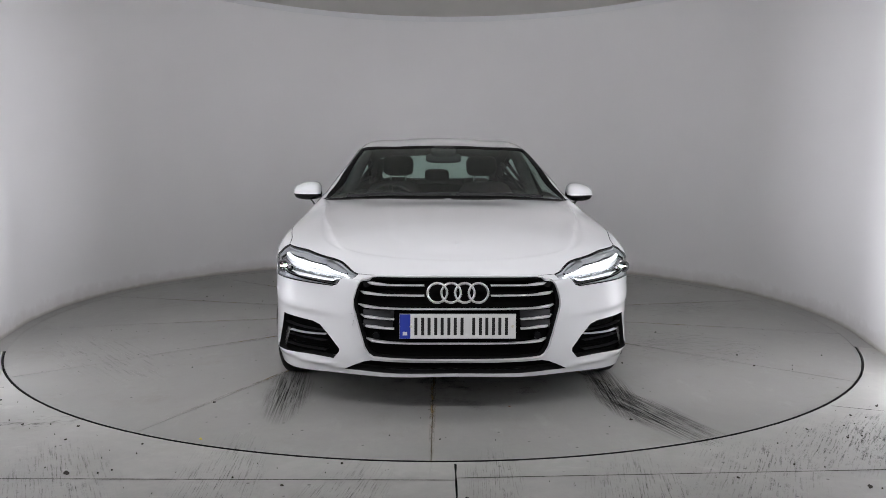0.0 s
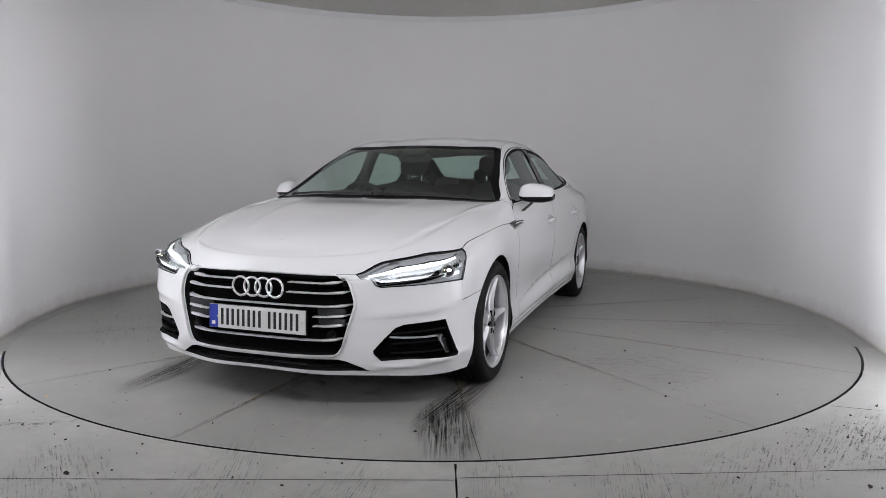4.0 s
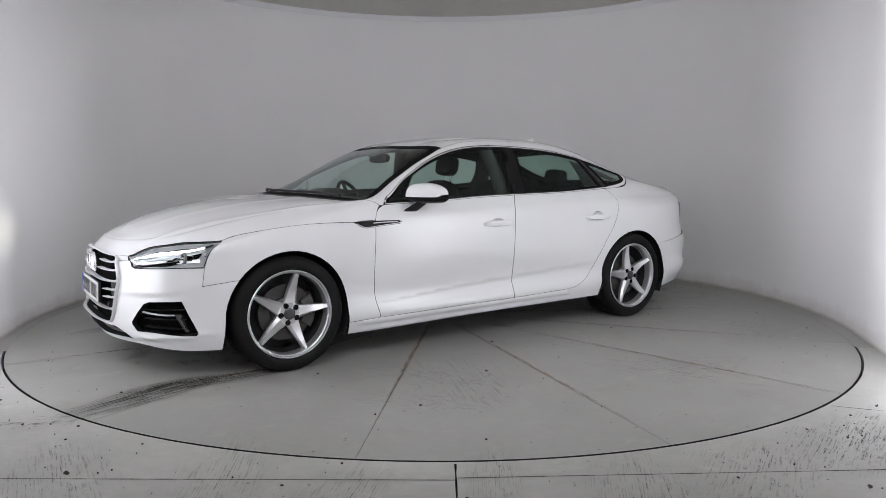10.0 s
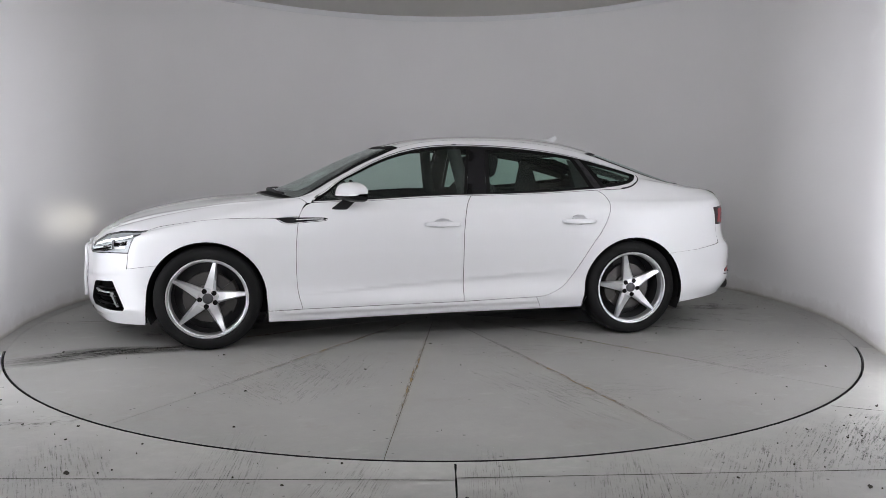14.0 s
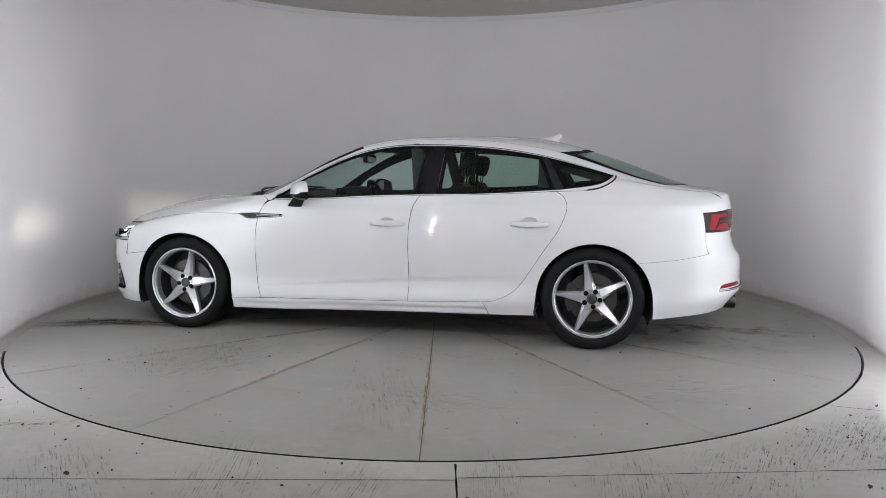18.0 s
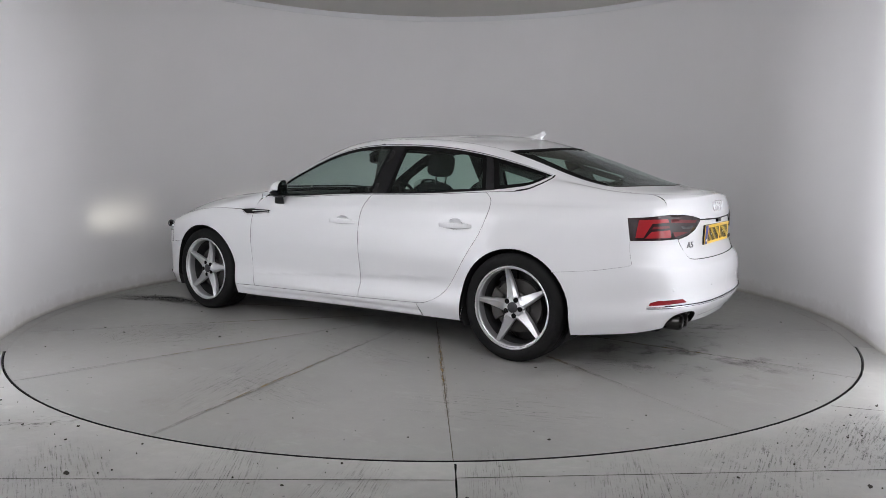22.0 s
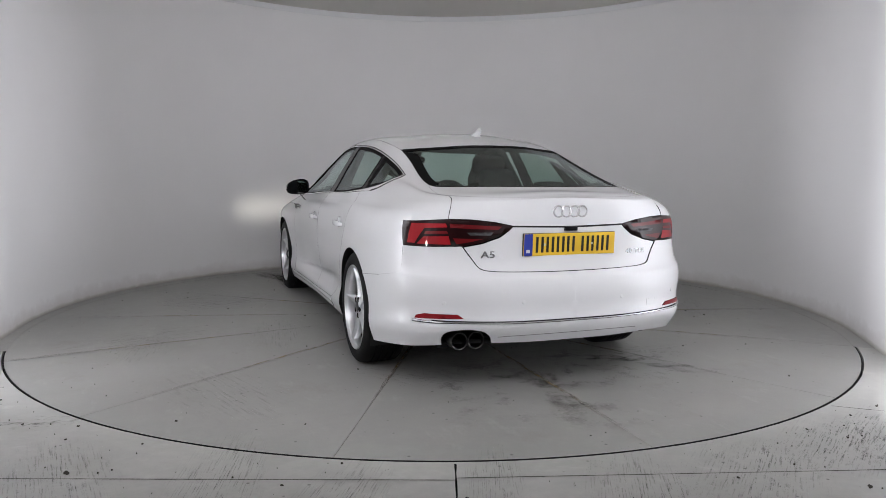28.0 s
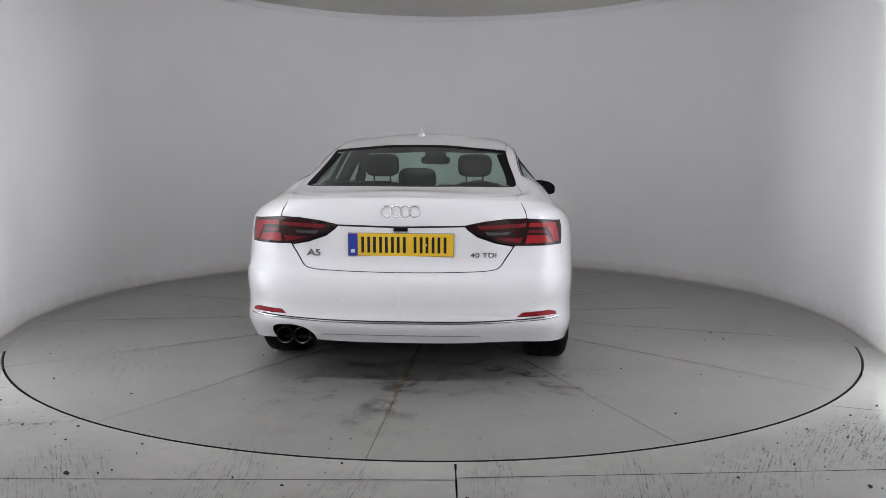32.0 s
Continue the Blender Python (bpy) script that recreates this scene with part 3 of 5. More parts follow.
def inside(poly, pts):
    x, y = pts[:, 0], pts[:, 1]
    hit = np.zeros(len(pts), bool)
    for (x0, y0), (x1, y1) in zip(poly, poly[1:] + poly[:1]):
        cross = (y0 > y) != (y1 > y)
        if y0 != y1:
            hit ^= cross & (x < (x1 - x0) * (y - y0) / (y1 - y0) + x0)
    return hit


def fill(outer, holes, step):
    """Triangles over a polygon with holes: points, faces and its rim loops."""
    loops = [outer] + list(holes)
    verts, edges, rims = [], [], []
    for loop in loops:
        b = len(verts)
        verts += loop
        idx = list(range(b, b + len(loop)))
        rims.append(idx)
        edges += list(zip(idx, idx[1:] + idx[:1]))
    rim = np.array(verts)
    lo, hi = rim.min(0), rim.max(0)
    gx, gy = np.meshgrid(np.arange(lo[0] + step / 2, hi[0], step), np.arange(lo[1] + step / 2, hi[1], step))
    g = np.stack([gx.ravel(), gy.ravel()], 1)
    g = g[inside(outer, g)]
    for hole in holes:
        g = g[~inside(hole, g)] if len(g) else g
    if len(g):
        near = np.array([np.min(np.hypot(rim[:, 0] - q[0], rim[:, 1] - q[1])) for q in g])
        g = g[near > step * .45]
    pts = [Vector(p) for p in verts] + [Vector(p) for p in g]
    v, _, f, orig, _, _ = delaunay_2d_cdt(pts, edges, [], 0, 1e-7)
    v = np.array([tuple(p) for p in v])
    f = [t for t in f if len(t) == 3]
    c = np.array([v[list(t)].mean(0) for t in f])
    keep = inside(outer, c)
    for hole in holes:
        keep &= ~inside(hole, c)
    where = {}
    for k, o in enumerate(orig):
        for i in o:
            where[i] = k
    return v, [t if np.cross(v[t[1]] - v[t[0]], v[t[2]] - v[t[0]]) > 0 else t[::-1] for t, ok in zip(f, keep) if ok], [[where[i] for i in r] for r in rims]


def half_panel(outer, holes, off, thick, gap, step, crown):
    """The left half of a panel: points, faces, corner normals, slots, and which points lie on the car's middle."""
    outer = inset(dense(outer), gap)
    holes = [inset(dense(h), -gap * .5)[::-1] for h in holes]
    q, tri, rims = fill(outer, holes, step)
    p, n = skin(q[:, 0], q[:, 1], 0)
    lift = np.reshape((off + (np.array([crown(*a) for a in q]) if crown else 0)) * np.ones(len(p)), (-1, 1))
    front = p + n * lift
    if crown:           # the lifted sheet's own normals
        e = .0025
        q1, q2, q3, q4 = (np.clip(q + s, (0, 0), (ULEN, VLEN)) for s in ((e, 0), (-e, 0), (0, e), (0, -e)))
        a, b, c, d = (skin(w[:, 0], w[:, 1], 0) for w in (q1, q2, q3, q4))
        a, b, c, d = (w[0] + w[1] * np.array([[crown(*z)] for z in g]) for w, g in ((a, q1), (b, q2), (c, q3), (d, q4)))
        m = np.cross(a - b, c - d)
        m /= np.maximum(np.linalg.norm(m, axis=1), 1e-12)[:, None]
        m *= np.sign((m * n).sum(1))[:, None]
        still = np.array([on_middle(z) for z in q])
        n = np.where(still[:, None], n, m)
    middle = [on_middle(a) for a in q]
    verts, faces, normals, slots = list(front), list(tri), [[n[i] for i in t] for t in tri], [0] * len(tri)
    if thick:
        k = len(front)
        back = front - n * thick
        verts += list(back)
        faces += [tuple(k + i for i in t[::-1]) for t in tri]
        normals += [[-n[i] for i in t[::-1]] for t in tri]
        slots += [1] * len(tri)
        for rim in rims:
            m = len(rim)
            outs = []
            for i, r in enumerate(rim):
                o = np.cross(front[rim[(i + 1) % m]] - front[rim[i - 1]], n[r])
                outs.append(o / max(np.linalg.norm(o), 1e-9))
            for i, r in enumerate(rim):
                j = (i + 1) % m
                if not (middle[r] and middle[rim[j]]):
                    faces.append((r, k + r, k + rim[j], rim[j]))
                    normals.append([outs[i], outs[i], outs[j], outs[j]])
                    # edges share the dark lining: the seams' shade is put into their colour
                    slots.append(1)
        middle = middle * 2
    return np.array(verts), faces, normals, slots, middle


def panel(name, outer, mat, side=0, holes=(), off=0.0, thick=.016, gap=.0013, step=.04, label="", lining=None, parent=None, crown=None, right_holes=None):
    """A panel of the car cut from the skin. side 1: left, -1: right, 0: both halves in one piece. thick 0: a single sheet.
    crown: a function of (u, v) that lifts the panel. right_holes: the right half's own holes."""
    flip = np.array([1, -1, 1])
    verts, faces, normals, slots, middle = half_panel(outer, holes, off, thick, gap, step, crown)
    if side < 0:
        verts, faces, normals = verts * flip, [f[::-1] for f in faces], [[c * flip for c in f[::-1]] for f in normals]
    if side == 0:
        other = (verts, faces, normals, slots, middle) if right_holes is None else half_panel(outer, right_holes, off, thick, gap, step, crown)
        key = {tuple(np.round(v * [1, 0, 1], 5)): i for i, v in enumerate(verts) if middle[i]}
        at, vs = [], list(verts)
        for i, v in enumerate(other[0]):
            same = key.get(tuple(np.round(v * [1, 0, 1], 5))) if other[4][i] else None
            if same is None:
                same = len(vs)
                vs.append(v * flip)
            at.append(same)
        faces = faces + [tuple(at[i] for i in f[::-1]) for f in other[1]]
        normals = normals + [[c * flip for c in f[::-1]] for f in other[2]]
        slots, verts = slots + other[3], np.array(vs)
    seen, keep = set(), []
    for i, f in enumerate(faces):
        if len(set(f)) == len(f) and frozenset(f) not in seen:
            seen.add(frozenset(f))
            keep.append(i)
    faces, normals, slots = [faces[i] for i in keep], [normals[i] for i in keep], [slots[i] for i in keep]
    me = bpy.data.meshes.new(name)
    me.from_pydata(verts.tolist(), [], faces)
    me.materials.append(mat)
    me.materials.append(lining or TRIM_AND_SEAM_SHADE)
    me.polygons.foreach_set("material_index", slots)
    me.polygons.foreach_set("use_smooth", [True] * len(faces))
    me.update()
    me.normals_split_custom_set([tuple(float(a) for a in c) for f in normals for c in f])
    return car_part(name, me, None, label, parent)


def strip(name, line, width, mat, side=0, off=.004, thick=.008, label="", parent=None, round_=.5):
    """A moulded strip of that width along a line on the skin, with a rounded back."""
    d = np.array(curve(line, 5))
    t = np.gradient(d, axis=0)
    t /= np.maximum(np.hypot(t[:, 0], t[:, 1]), 1e-9)[:, None]
    nn = np.stack([-t[:, 1], t[:, 0]], 1)
    prof = [(-.5, -thick), (-.5, off * (1 - round_)), (-.25, off), (.25, off), (.5, off * (1 - round_)), (.5, -thick)]
    rows = []
    for a, h in prof:
        w = d + nn * (a * width)
        p, n = skin(np.clip(w[:, 0], 0, ULEN), np.clip(w[:, 1], 0, VLEN))
        rows.append(p + n * h)
    k, m = len(prof), len(d)
    verts = [rows[j][i] for i in range(m) for j in range(k)]
    faces = [(i * k + j, i * k + j + 1, (i + 1) * k + j + 1, (i + 1) * k + j) for i in range(m - 1) for j in range(k - 1)]
    faces += [tuple(range(k)), tuple((m - 1) * k + j for j in range(k))]
    return both_sides(name, verts, faces, mat, side, label, parent)


def both_sides(name, verts, faces, mat, side, label="", parent=None, sharp=35):
    """Links a mesh on the left, the right or (0) on both sides in one piece."""
    verts = np.array([tuple(v) for v in verts], float)
    bm = bmesh.new()
    for s in ((1, -1) if side == 0 else (side,)):
        vs = [bm.verts.new(v * [1, s, 1]) for v in verts]
        for f in faces:
            try:
                bm.faces.new([vs[i] for i in f])
            except ValueError:
                pass
    bmesh.ops.remove_doubles(bm, verts=bm.verts, dist=1e-5)
    bmesh.ops.recalc_face_normals(bm, faces=bm.faces)
    me = bpy.data.meshes.new(name)
    bm.to_mesh(me)
    bm.free()
    me.materials.append(mat)
    me.polygons.foreach_set("use_smooth", [True] * len(me.polygons))
    me.set_sharp_from_angle(angle=radians(sharp))
    return car_part(name, me, None, label, parent)


# inner trim; on panel edges its dark colour stands in for seam shade
TRIM_AND_SEAM_SHADE = material("dark inner trim and seam shade", (.008, .008, .008), .85, spec=.1)

# lines that panels share, in the skin's coordinates (way round from the nose, way up the section)
LAMP_TOP = curve([(.476, .780), (.585, .832), (.70, .857), (.905, .853), (1.02, .829), (1.14, .791)])
LAMP_LOW = curve([(1.14, .791), (1.085, .63), (1.03, .466)]) + curve([(1.03, .466), (.9, .479), (.72, .493), (.592, .503)]) + curve([(.566, .518), (.520, .65), (.476, .780)])
BONNET_SIDE = curve([(1.14, .791), (1.23, .80), (1.41, .775), (1.63, .73), (1.91, .69)])
DOOR_FRONT = curve([(2.07, .08), (2.04, .22), (2.032, .40), (2.04, .55), (2.055, .69), (2.085, .755), (2.13, .785)])
B_SEAM = curve([(3.12, .08), (3.12, .30), (3.12, .53), (3.14, .71), (3.18, .818)])
DOOR_REAR = curve([(3.62, .092), (3.70, .105), (3.80, .17), (3.91, .31), (4.02, .47), (4.10, .59), (4.145, .70), (4.13, .79), (4.075, .847)])
SILL_TOP = [(1.855, .075), (2.07, .08), (3.12, .08), (3.62, .092), (3.985, .10)]
BELT = curve([(2.13, .785), (2.5, .793), (3.18, .818), (3.99, .846), (4.22, .848)])
DLO_UP = curve([(2.13, .785), (2.15, .86), (2.19, 1.0), (2.29, 1.162), (2.45, 1.182), (2.60, 1.197), (2.78, 1.207), (2.99, 1.212), (3.24, 1.208), (3.68, 1.187), (3.95, 1.166), (4.16, 1.139), (4.33, 1.112), (4.45, 1.09)])
DLO_REAR = curve([(4.45, 1.09), (4.443, 1.0), (4.42, .925), (4.365, .873), (4.30, .853), (4.22, .848)])
SCREEN_LOW = curve([(1.78, VLEN), (1.785, 1.66), (1.85, 1.40), (1.94, 1.24), (2.02, 1.0), (2.025, .92)])
SCREEN_SIDE = curve([(2.025, .92), (2.09, 1.16), (2.22, 1.255), (2.40, 1.232), (2.57, 1.225), (2.72, 1.25)])
SCREEN_TOP = curve([(2.72, 1.25), (2.67, 1.36), (2.645, 1.5), (2.62, 1.7), (2.615, VLEN)])
ROOF_EDGE = curve([(2.72, 1.25), (2.95, 1.27), (3.4, 1.275), (3.8, 1.265), (4.08, 1.262)])
REAR_TOP = curve([(4.08, 1.262), (4.15, 1.35), (4.22, 1.5), (4.27, 1.75), (4.275, VLEN)])
REAR_SIDE = curve([(4.08, 1.262), (4.30, 1.232), (4.5, 1.216), (4.74, 1.212)])
REAR_LOW = curve([(4.74, 1.212), (4.81, 1.245), (4.90, 1.36), (4.97, 1.5), (5.025, 1.7), (5.04, VLEN)])
GATE_SIDE = curve([(4.79, 1.17), (4.90, 1.105), (5.02, 1.0), (5.16, .875), (5.235, .79), (5.265, .703)])
GATE_LOW = curve([(5.35, .605), (5.40, .56), (5.44, .52), (5.49, .507), (5.6, .503), (ULEN, .503)])
TAIL_TOP = [(5.01, .69), (5.10, .693), (5.265, .703), (5.38, .70), (5.50, .688), (5.60, .672)]
TAIL_LOW = [(5.60, .672), (5.585, .66), (5.54, .638), (5.45, .618), (5.35, .605), (5.20, .60), (5.035, .598)]
BUMPER_REAR = [(4.578, .398), (4.82, .43), (5.0, .468), (5.033, .48)]


def arch(x, foot=.08, r=.36, z0=.322, low=.17):
    """The wheel opening's edge on the skin, from its front foot over the top to its rear foot."""
    pts = []
    for z in np.linspace(low, z0, 5)[:-1]:
        pts.append((x + r + foot * (z0 - z), z))
    for a in np.linspace(0, math.pi, 25):
        pts.append((x + r * math.cos(a), z0 + r * math.sin(a)))
    for z in np.linspace(z0, low, 5)[1:]:
        pts.append((x - r - .08 * (z0 - z), z))
    return [uv(*p) for p in pts]


ARCH_F, ARCH_R = arch(1.414, low=.15), arch(-1.42, foot=.14, z0=.318, low=.19)
af = [p for p in ARCH_F]
top_f = min(range(len(af)), key=lambda i: abs(af[i][1] - .362) + (0 if i < 15 else 9))
top_r = min(range(len(ARCH_R)), key=lambda i: abs(ARCH_R[i][1] - .398) + (0 if i > 15 else 9))

# bonnet with its two raised folds
def fold(u, v):
    """The bonnet's folds: one from the grille's corner to the windscreen pillar, one nearer the middle."""
    a = float(np.interp(u, [.42, .53, .66, .78, .90, 1.13, 1.40, 1.74, 2.0], [.80, .86, .94, 1.05, 1.115, 1.125, 1.045, .93, .88]))
    b = float(np.interp(u, [.2, .5, .94, 1.4, 1.8], [1.15, 1.42, 1.53, 1.53, 1.50]))
    fade = min(1, max(0, (u - .42) / .4)) * min(1, max(0, (2.0 - u) / .3))
    return fade * (.006 * math.exp(-((v - a) / (.034 if v < a else .10)) ** 2) + .002 * math.exp(-((v - b) / (.035 if v < b else .07)) ** 2))


panel("bonnet", [(0, VLEN), (0, .768), (.2, .77)] + LAMP_TOP + BONNET_SIDE[1:] + [(2.05, .688)] + curve([(2.055, .69), (2.083, .756), (2.105, .785)]) + [(2.06, .87)] + SCREEN_LOW[::-1],
      PAINT, label="white long clamshell bonnet", crown=fold, step=.017, gap=.0028)
GRILLE = [(0, .755), (.375, .755), (.398, .742), (.440, .60), (.477, .450), (.476, .41), (.447, .30), (.424, .20), (.405, .162), (.385, .148), (.30, .146), (0, .150)]
INTAKE = [(0, .122), (.40, .118), (.44, .105), (.555, .040), (.3, .032), (0, .032)]
FOG = curve([(.915, .299), (.80, .301), (.70, .299)], 4) + [(.66, .286), (.612, .235), (.560, .167), (.562, .147), (.597, .103), (.72, .110), (.90, .104), (.985, .103), (.994, .117)]


def chin(u, v):
    """The bumper's ledge that runs out from the lower intake, and the fold over the side intake."""
    low = .045 + .06 * min(1, max(0, (u - .5) / .5))
    k = min(1, max(0, (u - .48) / .15)) * min(1, max(0, (1.1 - u) / .08))
    brow = .345 + .02 * min(1, max(0, (u - .6) / .4))
    return k * (.010 * math.exp(-((v - low) / .018) ** 2) + .006 * math.exp(-((v - brow) / (.014 if v < brow else .05)) ** 2))


panel("front_bumper", [(0, 0), (1.075, 0)] + af[:top_f + 1] + [(1.02, .368)] + LAMP_LOW[12:] + [(.2, .77), (0, .768)] + GRILLE + INTAKE,
      PAINT, holes=[FOG], label="white front bumper with angular intakes", thick=.03, gap=.0005, step=.022, crown=chin)


def cup(cu, cv, a=.050, b=.030):
    """The outline of the cup behind a door handle."""
    return [(cu + a * math.copysign(abs(math.cos(q)) ** .8, math.cos(q)), cv + b * math.copysign(abs(math.sin(q)) ** .8, math.sin(q))) for q in [2 * math.pi * k / 28 for k in range(28)]]


def bowl(cu, cv):
    return lambda u, v: -.022 * max(0, 1 - ((u - cu) / .050) ** 2 - ((v - cv) / .030) ** 2) ** .7


def flank(u, v):
    """The flank's pressed lines: the shoulder line and the scoop over the sill."""
    line = float(np.interp(u, [2.0, 3.0, 3.6, 4.2, 4.8], [.700, .715, .733, .745, .75]))
    w = .020 if v > line else .050
    y = .0035 * min(1, max(0, (u - 2.2) / .8)) * math.exp(-((v - line) / w) ** 2)
    top = float(np.interp(u, [2.05, 2.6, 3.12, 3.7, 4.0], [.185, .240, .270, .298, .31]))
    deep = .009 * min(1, max(0, (u - 2.02) / .5)) * min(1, max(0, (3.95 - u) / .3))
    s = (top - v) / (top - .105)
    if 0 < s < 1:
        y -= deep * math.sin(min(1, s / .22) * math.pi / 2) * (1 - s) ** .8
    return y


def sill_lip(u, v):
    """Two rounded lips along the sill."""
    k = min(1, max(0, (u - 1.87) / .12))
    return k * (.007 * math.exp(-((v - .060) / .010) ** 2) + .005 * math.exp(-((v - .016) / .012) ** 2))


for s in (1, -1):
    panel("front_wing", LAMP_LOW[:13] + [(1.02, .368)] + af[top_f:] + [(1.855, .075)] + DOOR_FRONT[:24] + [(2.05, .688), (1.91, .69)] + BONNET_SIDE[::-1][1:], PAINT, s)
    door = panel("front_door", [(2.07, .08), (3.12, .08)] + B_SEAM[1:] + BELT[:12][::-1] + DOOR_FRONT[::-1][1:], PAINT, s, holes=[cup(2.975, .612)], thick=.03, gap=.0017, step=.014, crown=flank)
    panel("handle_cup", cup(2.975, .612), PAINT, s, thick=0, gap=.0002, step=.006, crown=bowl(2.975, .612), parent=door)
    rear_door = panel("rear_door", [(3.12, .08), (3.62, .092)] + DOOR_REAR + BELT[12:19][::-1] + B_SEAM[::-1][1:-1], PAINT, s, holes=[cup(3.915, .626)], thick=.03, gap=.0017, step=.014, crown=flank)
    panel("handle_cup", cup(3.915, .626), PAINT, s, thick=0, gap=.0002, step=.006, crown=bowl(3.915, .626), parent=rear_door)
    panel("sill", [(1.855, 0), (3.66, 0), (3.64, .05)] + SILL_TOP[::-1][1:], PAINT, s, step=.013, crown=sill_lip)
    quarter = [(4.075, .847)] + DLO_REAR[::-1][:-1] + DLO_UP[::-1] + [(2.105, .785), (2.06, .87)] + SCREEN_SIDE + ROOF_EDGE[1:] + REAR_SIDE[1:]
    quarter += GATE_SIDE + TAIL_TOP[2::-1] + [(5.035, .598), (5.033, .48)] + BUMPER_REAR[::-1] + ARCH_R[:top_r + 1][::-1] + [(3.985, .10), (3.965, .05), (3.95, 0), (3.66, 0), (3.64, .05)] + DOOR_REAR
    panel("side_frame", quarter, PAINT, s, thick=.022, step=.022, gap=.0008, crown=flank)
panel("roof", SCREEN_TOP[::-1] + ROOF_EDGE[1:] + REAR_TOP[1:], PAINT, label="white roof panel")
def rear_shelf(u, v):
    """The bumper's shelf below the tailgate, and a soft hollow above the bright strip."""
    k = min(1, max(0, (u - 4.72) / .35))
    shelf = .011 * math.exp(-((v - .452) / (.032 if v > .452 else .10)) ** 2)
    return k * shelf - .004 * k * math.exp(-((v - .29) / .06) ** 2)


panel("rear_bumper", ARCH_R[top_r:] + [(4.70, 0), (ULEN, 0)] + GATE_LOW[::-1] + TAIL_LOW[::-1][:2][::-1] + [(5.035, .598), (5.033, .48)] + BUMPER_REAR[::-1][1:], PAINT, label="white rear bumper with a bright strip",
      right_holes=[], holes=[curve([(5.235, .0005), (5.24, .045), (5.275, .085), (5.36, .100), (5.44, .085), (5.478, .045), (5.483, .0005)])], thick=.03, gap=.0004, step=.022, crown=rear_shelf)


def tail_lip(u, v):
    """The turned-up lip across the tailgate's top."""
    return .004 * min(1, max(0, (u - 4.9) / .3)) * math.exp(-((v - .83) / (.020 if v < .83 else .06)) ** 2)


tailgate = panel("tailgate", REAR_LOW + [(ULEN, VLEN), (ULEN, .668), (5.60, .672)] + TAIL_TOP[::-1][:4] + GATE_SIDE[::-1] + [(4.74, 1.212)], PAINT, label="white tailgate with a lip", gap=.002, step=.022, crown=tail_lip)
panel("tailgate_panel", [(ULEN, .668), (ULEN, .503)] + GATE_LOW[::-1] + TAIL_LOW[:5][::-1], PAINT, off=-.003, parent=tailgate, gap=.0045)
# dark strip laid into the tailgate's open seam in place of its shade
strip("gate_seam_shade", [(5.345, .612)] + GATE_LOW, .012, DARK, 0, -.008, .006, "", tailgate, 0)

# ---- glass ----
def framed(name, outer, mat, side, band, label=""):
    """A pane with a black printed border."""
    pane = panel(name, outer, mat, side, off=-.005, thick=0, gap=.002 + band, label=label, step=.06)
    o = dense(outer)
    i = inset(inset(dense(outer), .002), band + .002)
    panel("pane_border", o, PRINT, side, holes=[i], off=-.004, thick=.004, gap=.002, parent=pane, lining=PRINT)
    return pane


def half_framed(name, outer, mat, band, label):
    """A full-width pane with a black printed border on all sides."""
    pane = panel(name, outer, mat, 0, off=-.004, thick=0, gap=.002, label=label, step=.05)
    o = inset(dense(outer), .002)
    i = inset(dense(outer), band)
    keep = [p for p in i if not on_middle(p)]
    ring = [p for p in o if not on_middle(p)]
    # the border is the part of the pane between its edge and the same edge drawn in
    start = next(k for k in range(len(i)) if on_middle(i[k - 1]) and not on_middle(i[k]))
    ii = [p for p in i[start:] + i[:start] if not on_middle(p)]
    start = next(k for k in range(len(o)) if on_middle(o[k - 1]) and not on_middle(o[k]))
    oo = [p for p in o[start:] + o[:start] if not on_middle(p)]
    first, last = (oo[0][0], VLEN), (oo[-1][0], VLEN)
    panel("pane_border", [first] + oo + [last, (ii[-1][0], VLEN)] + ii[::-1] + [(ii[0][0], VLEN)], PRINT, 0, off=-.003, thick=.003, gap=0, parent=pane, step=.05)
    return pane


half_framed("windscreen", SCREEN_LOW + SCREEN_SIDE[1:] + SCREEN_TOP[1:], GLASS, lambda p: .070 if p[0] < 2.03 else .060 if p[1] < 1.30 else .048, "green tinted windscreen with a black border")
half_framed("rear_window", REAR_TOP[::-1] + REAR_SIDE[1:] + REAR_LOW[1:], REAR_GLASS, lambda p: .080 if p[1] < 1.27 and p[0] < 4.78 else .034, "dark tinted rear window")
DLO = BELT + DLO_REAR[::-1][1:] + DLO_UP[::-1][1:-1]


def rim_out(p):
    """How far the bright moulding lies inside the opening: on its edge along the belt, behind a black line above."""
    return .0003 if p[1] < .850 and p[0] > 2.14 else .0095


def rim_in(p):
    """Where the moulding ends: thin along the belt and the roof, broad up the front pillar and in the rear corner."""
    belt = .0115
    if p[1] < .92 and p[0] < 4.12:
        return belt if p[0] > 2.2 else .012
    corner = max(0, 1 - math.hypot((p[0] - 4.37) / .24, (p[1] - .91) / .20))
    return .0165 + .016 * min(1, corner * 1.6) + .011 * max(0, min(1, (2.5 - p[0]) / .3))


INNER = inset(dense(DLO), lambda p: rim_in(p) + .001)



